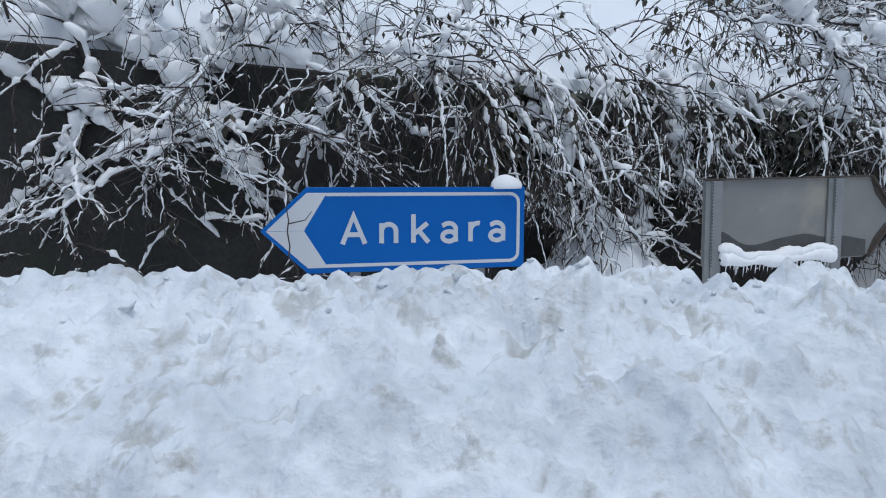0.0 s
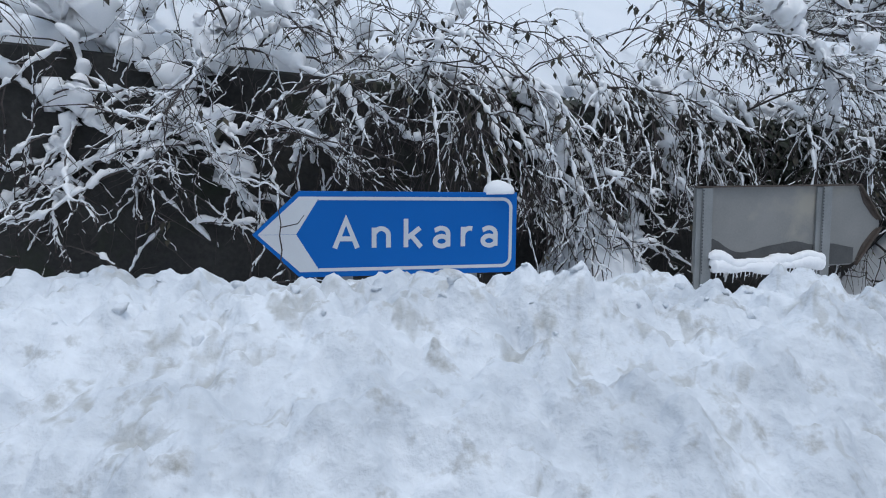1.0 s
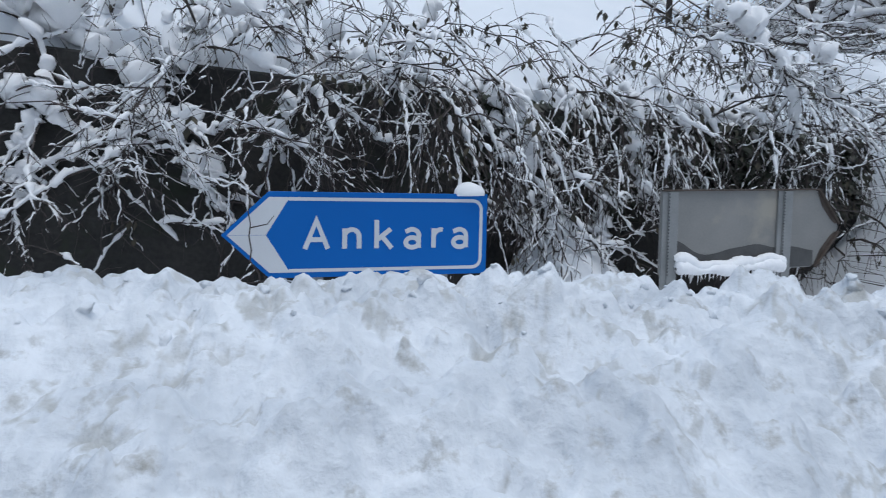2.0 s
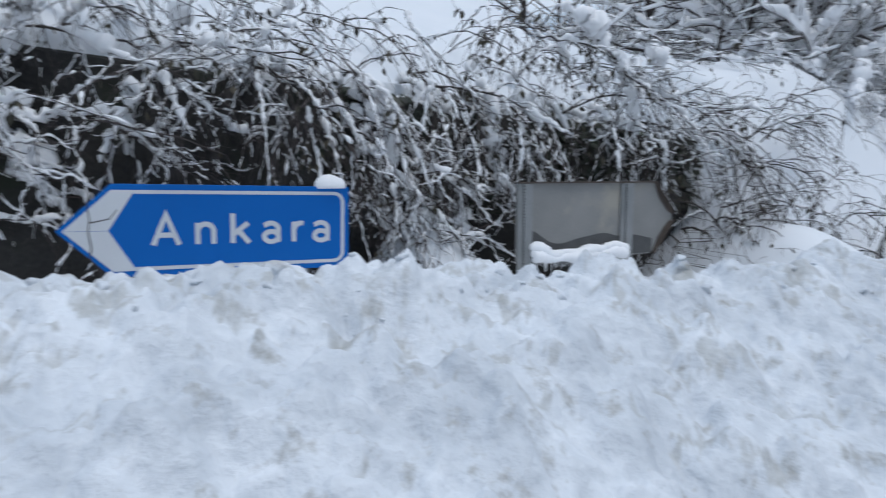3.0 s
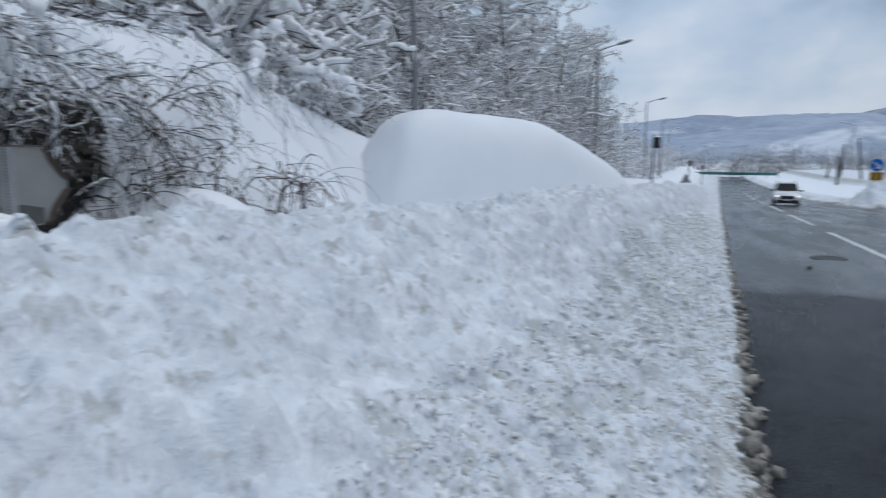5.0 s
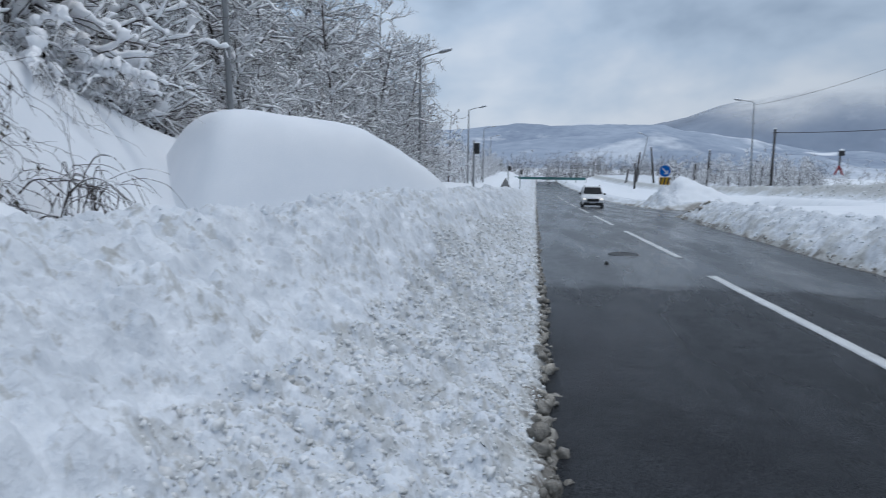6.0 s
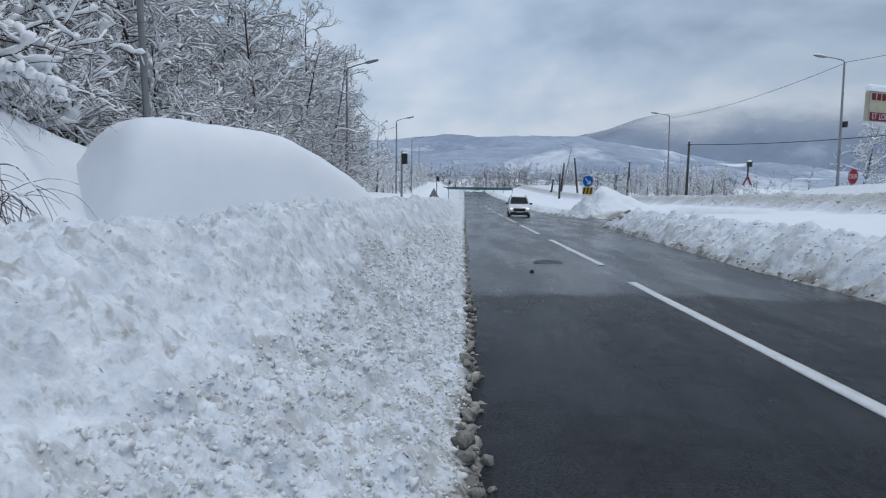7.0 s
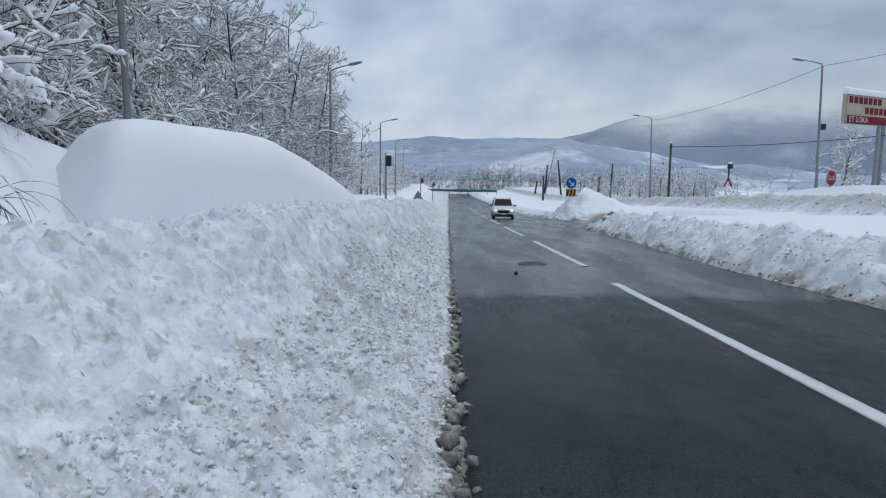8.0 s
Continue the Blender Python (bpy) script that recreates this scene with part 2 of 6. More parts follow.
GREY = mat("grey_sign_back", (0.19, 0.19, 0.185), (0.24, 0.235, 0.225), 2.5, 60, 0.6, 0.05, spots=((0.30, 0.28, 0.24), 1.6, 0.56))
WETGREY = mat("wet_grey_sheet", (0.045, 0.045, 0.045), (0.075, 0.074, 0.072), 6, 60, 0.35, 0.05)
ZINC = mat("galvanised_steel", (0.20, 0.21, 0.21), (0.28, 0.285, 0.285), 5, 90, 0.5, 0.06, metal=0.3)
RUST = mat("rusty_edge", (0.045, 0.034, 0.029), (0.10, 0.078, 0.064), 9, 70, 0.85, 0.3)
POLE = mat("grey_lamp_post", (0.20, 0.205, 0.21), (0.27, 0.275, 0.28), 3, 60, 0.55, 0.05, metal=0.2)
DARKPOLE = mat("dark_weathered_wood", (0.035, 0.032, 0.032), (0.08, 0.072, 0.07), 5, 60, 0.8, 0.3)
BLACK = mat("black_plastic", (0.010, 0.010, 0.011), (0.022, 0.022, 0.024), 5, 60, 0.5, 0.05)
LINE = mat("road_paint", (0.52, 0.53, 0.53), (0.68, 0.69, 0.69), 5, 60, 0.4, 0.2, spots=((0.20, 0.20, 0.21), 18, 0.64))
RED = mat("red_paint", (0.24, 0.012, 0.022), (0.32, 0.02, 0.032), 4, 60, 0.4, 0.03)
YELLOW = mat("yellow_sheeting", (0.55, 0.30, 0.01), (0.62, 0.35, 0.02), 4, 60, 0.4, 0.03)
MAROON = mat("maroon_lettering", (0.14, 0.008, 0.018), (0.19, 0.012, 0.024), 4, 60, 0.5, 0.03)
CREAM = mat("cream_sign_face", (0.36, 0.33, 0.23), (0.46, 0.42, 0.31), 2, 60, 0.5, 0.03)
CARPAINT = mat("white_car_paint", (0.62, 0.63, 0.65), (0.70, 0.71, 0.72), 2, 60, 0.25, 0.0)
GLASS = mat("dark_car_glass", (0.010, 0.012, 0.014), (0.02, 0.022, 0.025), 2, 60, 0.08, 0.0)
TYRE = mat("tyre_rubber", (0.012, 0.012, 0.012), (0.03, 0.03, 0.03), 8, 60, 0.8, 0.1)
TEAL = mat("teal_guard_rail", (0.03, 0.13, 0.13), (0.05, 0.18, 0.17), 3, 60, 0.5, 0.03)
# aerial haze is painted into these pale blue-grey base colours
HILL = mat("haze_tinted_wooded_hill", (0.22, 0.27, 0.355), (0.38, 0.44, 0.53), 0.004, 0.05, 0.9, 0.0, spots=((0.76, 0.79, 0.83), 0.0045, 0.52), var=0.35, soft=0.13)
HAZE = mat("haze_tinted_mountain", (0.215, 0.26, 0.335), (0.285, 0.335, 0.415), 0.002, 0.02, 0.9, 0.0, spots=((0.40, 0.45, 0.53), 0.004, 0.60), var=0.3)
CABLE = mat("black_cable", (0.02, 0.02, 0.022), (0.035, 0.035, 0.04), 3, 60, 0.6, 0.0)


for m_ in (BLUE, WHITE, RED, MAROON, YELLOW, GLASS):
    m_.node_tree.nodes["Principled BSDF"].inputs["Specular IOR Level"].default_value = 0.15


def wet_asphalt():
    """Dark road, wet in broad patches: damp grain between films of water."""
    m = mat("wet_asphalt", (0.003, 0.0032, 0.004), (0.038, 0.041, 0.047), 0.7, 70, 0.4, 0.6, dist=0.008, var=0.7)
    n, l = m.node_tree.nodes, m.node_tree.links
    b = n["Principled BSDF"]
    co = n.new("ShaderNodeTexCoord")
    mp = n.new("ShaderNodeMapping")
    mp.inputs["Scale"].default_value = (0.10, 0.55, 1)
    l.new(co.outputs["Object"], mp.inputs[0])
    w = n.new("ShaderNodeTexNoise")
    w.inputs["Scale"].default_value, w.inputs["Detail"].default_value = 1.6, 5.0
    l.new(mp.outputs[0], w.inputs["Vector"])
    r = n.new("ShaderNodeMapRange")
    r.inputs["From Min"].default_value, r.inputs["From Max"].default_value = 0.38, 0.62
    r.inputs["To Min"].default_value, r.inputs["To Max"].default_value = 0.16, 0.34
    l.new(w.outputs["Fac"], r.inputs["Value"])
    l.new(r.outputs[0], b.inputs["Roughness"])
    # the near lane is coarser and drains; water stands beyond the seam
    sep = n.new("ShaderNodeSeparateXYZ")
    l.new(co.outputs["Object"], sep.inputs[0])
    fr = n.new("ShaderNodeTexNoise")
    fr.inputs["Scale"].default_value, fr.inputs["Detail"].default_value = 1.1, 6.0
    l.new(co.outputs["Object"], fr.inputs["Vector"])
    sh = n.new("ShaderNodeMath")
    sh.operation = "MULTIPLY_ADD"
    sh.inputs[1].default_value = 1.6
    l.new(fr.outputs["Fac"], sh.inputs[0])
    l.new(sep.outputs[0], sh.inputs[2])
    film = n.new("ShaderNodeMapRange")
    film.inputs["From Min"].default_value, film.inputs["From Max"].default_value = 11.9, 12.5
    film.inputs["To Min"].default_value, film.inputs["To Max"].default_value = 0.045, 0.30
    l.new(sh.outputs[0], film.inputs["Value"])
    sc = n.new("ShaderNodeMapRange")
    sc.inputs["From Min"].default_value, sc.inputs["From Max"].default_value = 0.35, 0.65
    sc.inputs["To Min"].default_value, sc.inputs["To Max"].default_value = 0.80, 1.2
    l.new(w.outputs["Fac"], sc.inputs["Value"])
    sp = n.new("ShaderNodeMath")
    sp.operation = "MULTIPLY"
    l.new(film.outputs[0], sp.inputs[0])
    l.new(sc.outputs[0], sp.inputs[1])
    bumps = [k for k in n if k.bl_idname == "ShaderNodeBump"][0]
    coarse = n.new("ShaderNodeMapRange")
    coarse.inputs["From Min"].default_value, coarse.inputs["From Max"].default_value = 11.9, 12.5
    coarse.inputs["To Min"].default_value, coarse.inputs["To Max"].default_value = 1.0, 0.35
    l.new(sh.outputs[0], coarse.inputs["Value"])
    l.new(coarse.outputs[0], bumps.inputs["Strength"])
    pt = n.new("ShaderNodeTexNoise")
    pt.inputs["Scale"].default_value, pt.inputs["Detail"].default_value, pt.inputs["Roughness"].default_value = 4.0, 8.0, 0.75
    l.new(co.outputs["Object"], pt.inputs["Vector"])
    pr = n.new("ShaderNodeMapRange")
    pr.inputs["From Min"].default_value, pr.inputs["From Max"].default_value = 0.35, 0.65
    pr.inputs["To Min"].default_value, pr.inputs["To Max"].default_value = 0.5, 1.5
    l.new(pt.outputs["Fac"], pr.inputs["Value"])
    sq = n.new("ShaderNodeMath")
    sq.operation = "MULTIPLY"
    l.new(sp.outputs[0], sq.inputs[0])
    l.new(pr.outputs[0], sq.inputs[1])
    l.new(sq.outputs[0], b.inputs["Specular IOR Level"])
    return m


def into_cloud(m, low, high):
    """The upper slopes thin out unevenly by alpha, in place of low cloud."""
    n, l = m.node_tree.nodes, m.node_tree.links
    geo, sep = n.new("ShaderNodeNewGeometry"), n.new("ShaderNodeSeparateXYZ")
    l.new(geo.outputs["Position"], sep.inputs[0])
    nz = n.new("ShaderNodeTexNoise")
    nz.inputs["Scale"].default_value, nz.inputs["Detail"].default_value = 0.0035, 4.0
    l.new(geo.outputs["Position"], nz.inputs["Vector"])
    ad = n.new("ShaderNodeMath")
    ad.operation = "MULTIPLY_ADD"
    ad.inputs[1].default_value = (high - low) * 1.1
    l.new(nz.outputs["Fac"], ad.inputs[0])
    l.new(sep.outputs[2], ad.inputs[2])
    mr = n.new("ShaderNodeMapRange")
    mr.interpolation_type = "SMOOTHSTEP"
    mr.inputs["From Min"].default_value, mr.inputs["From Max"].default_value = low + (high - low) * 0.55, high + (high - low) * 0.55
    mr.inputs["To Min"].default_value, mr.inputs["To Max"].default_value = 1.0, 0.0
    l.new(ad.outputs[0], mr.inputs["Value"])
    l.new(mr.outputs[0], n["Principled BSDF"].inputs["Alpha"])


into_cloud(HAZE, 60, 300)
ASPHALT = wet_asphalt()


# ---------------------------------------------------------------- ground, road and snow
X, Y = np.meshgrid(np.concatenate([np.linspace(-2500, -60, 30), np.linspace(-50, 260, 125), np.linspace(300, 3500, 50)]),
                   np.concatenate([np.linspace(-3000, -80, 40), np.linspace(-76, 76, 70), np.linspace(80, 3000, 40)]), indexing="ij")
Zg = road_z(X) - 0.30 + 0.25 * fbm(X / 30, Y / 30, 3, 5) * step(15, 60, np.abs(Y)) - 22 * step(60, 700, -Y) - 10 * step(200, 900, X)
tagged(part("ground", grid_mesh("ground", X, Y, Zg), SNOW), "snow-covered valley ground", "ground", kind="structure")

# road: from the snow edge beside the camera to the far side, slightly crowned
xs = np.concatenate([np.linspace(-30, 30, 150), np.linspace(31, 185, 110)])
ys = np.linspace(-0.2, -16.0, 80)
X, Y = np.meshgrid(xs, ys, indexing="ij")
Zr = road_z(X) - 0.012 * np.abs(Y + 4.0) + 0.006 * fbm(X * 0.9, Y * 0.9, 3, 8)
ROAD = tagged(part("road", grid_mesh("road", X, Y, Zr), ASPHALT), "dark wet asphalt road with standing water", "road", kind="structure")


def road_point(x, y, lift=0.0):
    return x, y, float(road_z(x)) - 0.012 * abs(y + 4.0) + lift


def stripe(name, x0, x1, y, width=0.16):
    n = max(int((x1 - x0) / 0.5), 2)
    Xs = np.linspace(x0, x1, n)
    v, f = [], []
    for x in Xs:
        for k, (dy, dz) in enumerate(((-0.5, -0.004), (-0.47, 0.012), (0.47, 0.012), (0.5, -0.004))):
            jig = 0.012 * (random.random() - 0.5)
            px, py, pz = road_point(float(x), y + dy * width + jig)
            v.append((px, py, pz + dz))
    for i in range(n - 1):
        for k in range(3):
            a = 4 * i + k
            f.append((a, a + 4, a + 5, a + 1))
    return part(name, mesh_of(name, v, f), LINE)


marks = [stripe("lane_marking", -30, 12.9, -3.82)]
for a, b in ((16.1, 25.4), (29.2, 38.6), (42.2, 51.5), (55, 64), (68, 77), (81, 90), (94, 103)):
    marks.append(stripe("lane_marking", a, b, -3.92))
for ob in marks:
    tagged(ob, "worn white painted centre line on the road", "road marking", "centre line dashes", "structure")

WALL_TURN = 5.0
WT = math.tan(radians(WALL_TURN))


def wall_y(x):
    return 5.55 + WT * (np.asarray(x, float) - 3.0)


def wall_top(x):
    return 2.545 - 0.085 * np.asarray(x, float)


def crest_y(x):
    return np.interp(x, [-30, 4.5, 6.0, 8.0, 60, 200], [2.4, 2.3, 1.65, 1.2, 1.3, 1.6])


def crest_h(x):
    return np.interp(x, [-30, -1, 0.5, 2, 4, 5.5, 7.5, 40, 80, 120], [1.28, 1.325, 1.335, 1.33, 1.315, 1.30, 1.44, 1.46, 1.1, 0.85])


def hill_z(x, y):
    """The slope above the retaining wall and the shoulder where it runs out."""
    base = road_z(np.minimum(x, 200)) + np.interp(x, [5, 6.5, 9, 14, 20], [0.85, 0.85, 0.92, 0.95, 1.674])
    top = np.interp(x, [-30, 5.2, 6.2, 7.7, 9.7, 11.5, 13, 17], [0, 0, 3.05, 3.15, 2.55, 2.12, 1.8, 1.3])
    top = np.where(x > 16, np.maximum(base + 0.1, top - 0.2 * np.clip(x - 16, 0, 20)), top)
    low = wall_top(x) + 0.10 + 0.62 * np.clip(y - wall_y(x), 0, 20)
    ridge = 6.5
    right = base + (top - base) * step(4.3, ridge, y) + np.clip(y - ridge, 0, 50) * np.interp(x, [5, 8, 30, 60], [0.4, 0.10, 0.10, 0.02])
    k = step(4.6, 6.6, x)
    return low * (1 - k) + right * k


def bank_z(x, y):
    """The ploughed bank beside the road and the shelf behind it."""
    yc, hc = crest_y(x), crest_h(x)
    s = (y + 0.75 + 0.05 * fbm(x * 2.1, x * 0 + 7, 4, 55)) / (yc + 0.75)
    front = np.interp(s, [-0.068, 0, 0.05, 0.2, 0.45, 0.62, 0.8, 0.93, 1.0], [-0.22, -0.05, 0.06, 0.12, 0.28, 0.50, 0.82, 0.97, 1.0]) * hc
    back = hc - np.where(x < 9, 0.55, 0.30) * step(0, 1.5, y - yc) - 0.03 * np.clip(y - yc - 1.6, 0, 3)
    return road_z(np.minimum(x, 200)) + np.where(s < 1, front, back)


def grit(x, y):
    """Where broken crumbs cover the foot of the bank: 1 on them, 0 on the smoother face above."""
    edge = np.interp(x, [-30, 2.2, 3.9, 4.7, 6.7, 9.4, 30, 200], [0.80, 0.85, 1.02, 0.76, 0.66, 0.55, 0.45, 0.45])
    return 1 - step(-0.07, 0.07, y - edge - 0.17 * fbm(x * 1.3, y * 1.3, 4, 41))


def left_z(x, y, rough=1.0):
    z = bank_z(x, y)
    yc = crest_y(x)
    low = hill_z(x, y)
    wall = step(0.02, 0.10, y - wall_y(x) - 0.03)
    shoulder = step(2.8, 4.4, y) * step(4.6, 6.0, x)
    z = z * (1 - np.maximum(wall, shoulder)) + low * np.maximum(wall, shoulder)
    s = (y + 0.75) / (yc + 0.75)
    # ploughed lumps on the front and the crest, smooth snow behind
    lumpy = rough * (1 - step(0.0, 0.9, y - yc)) * step(-0.01, 0.12, s)
    gritty = grit(x, y)
    near_crest = np.exp(-((s - 0.97) / 0.10) ** 2)
    z = z + lumpy * (0.075 * fbm(x * 1.2, y * 1.5, 2, 11) + 0.075 * np.abs(fbm(x * 2.3, y * 2.8, 2, 21)) - 0.10)
    # soft rounded blocks on the upper face, a spill of broken crumbs below
    soft = lumpy * (1 - gritty)
    z = z + soft * (0.065 * np.abs(fbm(x * 4.6, y * 5.2, 2, 23)) + 0.040 * np.abs(fbm(x * 10, y * 11, 2, 25)) + 0.014 * np.abs(fbm(x * 24, y * 25, 2, 29)) + 0.26 * clods(x, y, 0.46, 3, 0.4) + 0.27 * clods(x, y, 0.21, 5, 0.45) + 0.40 * clods(x, y, 0.10, 15, 0.35))
    z = z + soft * near_crest * (0.42 * clods(x, y, 0.13, 8, 0.6) + 0.5 * clods(x, y, 0.06, 6, 0.6))
    z = z + lumpy * gritty * (0.035 + 0.030 * fbm(x * 5, y * 5, 2, 27) + 0.55 * clods(x, y, 0.20, 7, 0.55) + 0.8 * clods(x, y, 0.10, 9, 0.85) + 0.7 * clods(x, y, 0.055, 13, 0.7))
    # drift fallen between the signs
    z = z + 0.72 * np.exp(-(((x - 2.08) / 0.46) ** 2 + ((y - 5.10) / 0.36) ** 2)) * (1 + 0.25 * fbm(x * 4, y * 4, 3, 33)) * (y < wall_y(x))
    z = z + 0.05 * fbm(x * 0.5, y * 0.5, 3, 31) * step(0.5, 2, y - yc)
    return z


def grime(me, values):
    """How dirty the snow is, point by point."""
    at = me.attributes.new("grime", "FLOAT", "POINT")
    at.data.foreach_set("value", np.clip(values, 0, 1).ravel().astype(np.float32))


def bank_sheet(x0, x1, nx, y_list, label):
    Xg, Yg = np.meshgrid(np.linspace(x0, x1, nx), y_list, indexing="ij")
    me = grid_mesh("snow_bank", Xg, Yg, left_z(Xg, Yg))
    sc = (Yg + 0.75) / (crest_y(Xg) + 0.75)
    g = 0.20 * grit(Xg, Yg) * (0.75 + 0.6 * fbm(Xg * 1.6, Yg * 1.6, 2, 43)) + 0.75 * (1 - step(0.0, 0.09, sc + 0.02 * fbm(Xg * 3, Yg * 3, 3, 45)))
    blot = step(0.15, 0.9, fbm(Xg * 11, Yg * 16, 4, 53, 0.7)) * step(-0.2, 0.6, fbm(Xg * 2.9, Yg * 4.1, 3, 57))
    g = g + 0.85 * blot * step(0.1, 0.4, sc)
    g = g + 0.13 * step(0.05, 0.8, fbm(Xg * 2.2, Yg * 4.2, 4, 49))
    g = g + 0.46 * step(0.30, 0.85, fbm(Xg * 24, Yg * 30, 3, 59, 0.7)) * step(0.1, 0.7, fbm(Xg * 5, Yg * 7, 2, 58))
    g = g + 0.38 * grit(Xg, Yg) * step(-0.1, 0.6, fbm(Xg * 13, Yg * 13, 3, 47, 0.7))
    g = g + 0.24 * step(5.5, 9, Xg) * step(-0.05, 0.6, fbm(Xg * 5, Yg * 9, 4, 63, 0.65)) * step(0.1, 0.4, sc)
    g = g + 0.20 * np.exp(-((sc - 0.93) / 0.12) ** 2) * step(-0.1, 0.5, fbm(Xg * 4, Yg * 8, 3, 65))
    g = np.minimum(g, 0.50 + 0.6 * (1 - step(0.06, 0.2, sc)))
    grime(me, g)
    return tagged(part("snow_bank", me, SNOW_PLOUGHED), label, "snow bank", kind="structure")


bank_sheet(-3.0, 3.6, 480, np.linspace(-0.95, 3.2, 250), "ploughed snow bank, dirty and lumpy beside the road")
bank_sheet(3.6, 9.5, 290, np.linspace(-0.95, 3.2, 210), "ploughed snow bank, dirty and lumpy beside the road")
bank_sheet(9.5, 30.0, 520, np.linspace(-0.95, 3.2, 110), "ploughed snow bank running along the road")
bank_sheet(30.0, 70.0, 250, np.linspace(-0.95, 3.2, 40), "ploughed snow bank running along the road")
bank_sheet(70.0, 190.0, 120, np.linspace(-0.95, 3.2, 14), "far end of the ploughed snow bank")
bank_sheet(-30.0, -3.0, 90, np.linspace(-0.95, 3.2, 50), "ploughed snow bank running along the road")

# slope behind the bank, up to the woods
ylist = np.concatenate([np.linspace(3.2, 5.0, 20), np.linspace(5.05, 6.2, 60), np.linspace(6.3, 12, 40), np.linspace(12.5, 70, 50)])
Xg, Yg = np.meshgrid(np.concatenate([np.linspace(-30, -4, 40), np.linspace(-3.9, 20, 200), np.linspace(20.5, 190, 110)]), ylist, indexing="ij")
Zs = left_z(Xg, Yg) - 0.45 * step(60, 150, Xg) * step(3, 6, Yg)
tagged(part("hillside", grid_mesh("hillside", Xg, Yg, Zs), SNOW), "smooth snowy hillside above the retaining wall", "hillside", kind="structure")


# retaining wall of dark concrete, its top falling along the road
def build_wall():
    bm = bmesh.new()
    xsw = np.linspace(-16, 5.6, 60)
    rows = []
    for x in xsw:
        y, zt = float(wall_y(x)), float(wall_top(x)) + 0.02
        ring = []
        for (dy, z) in ((0.0, 0.2), (0.0, 0.9), (0.0, zt - 0.02), (0.02, zt), (0.26, zt), (0.30, 0.2)):
            ring.append(bm.verts.new((float(x), y - 0.02 + dy + 0.004 * math.sin(x * 9), z)))
        rows.append(ring)
    for a, b in zip(rows, rows[1:]):
        for k in range(6):
            bm.faces.new((a[k], b[k], b[(k + 1) % 6], a[(k + 1) % 6]))
    bm.faces.new(rows[0])
    bm.faces.new(rows[-1][::-1])
    bmesh.ops.recalc_face_normals(bm, faces=bm.faces[:])
    return tagged(part("wall_retaining", bm, CONCRETE), "dark stained concrete retaining wall under snow", "wall", kind="structure")


build_wall()


# smooth snow heap on the bank, as over a buried car
def build_mound():
    ax, bx = Vector((10.1, 4.85)), Vector((13.4, 1.75))
    d = (bx - ax)
    length = d.length
    d.normalize()
    nrm = Vector((-d.y, d.x))
    U, V = np.meshgrid(np.linspace(-0.9, length + 1.2, 90), np.linspace(-1.5, 1.5, 60), indexing="ij")
    prof = np.interp(U, [-0.9, -0.12, 0.13, 0.42, 0.85, 1.9, 2.9, 3.5, 4.1, length, length + 1.2],
                     [0.6, 0.90, 1.86, 2.22, 2.26, 2.21, 2.10, 1.86, 1.50, 1.14, 0.5])
    k = np.ones(5) / 5
    prof = np.apply_along_axis(lambda c: np.convolve(np.pad(c, 2, mode="edge"), k, "valid"), 0, prof)
    side = np.clip(1 - np.abs(V / np.where(V < 0, 1.35, 1.3)) ** 4.0, 0, 1)
    Xm, Ym = ax.x + d.x * U + nrm.x * V, ax.y + d.y * U + nrm.y * V
    floor = left_z(Xm, Ym, 0.0) - 0.25
    w = side ** 0.7 * step(-0.38, -0.03, U) * (1 - step(length - 0.3, length + 1.2, U))
    Zm = floor + np.maximum(prof - 0.02 * (Xm - 11) - floor, 0) * w + 0.03 * fbm(Xm * 0.8, Ym * 0.8, 3, 61)
    return tagged(part("snow_mound", grid_mesh("snow_mound", Xm, Ym, Zm), SNOW), "tall smooth snow mound behind the ploughed bank", "snow mound", kind="structure")


build_mound()


# far side: ploughed ridge, smooth field and a second ridge; a side road opens between
def right_edge(x):
    return np.interp(x, [-30, 5, 10.5, 14.3, 17.6, 20.4, 23.8, 28.5, 34.5, 41.7, 56, 64, 73, 110, 136, 190], [-7.0, -7.3, -7.42, -7.3, -7.4, -7.6, -7.8, -8.05, -8.4, -9.1, -10.2, -9.7, -9.25, -9.3, -8.4, -6])


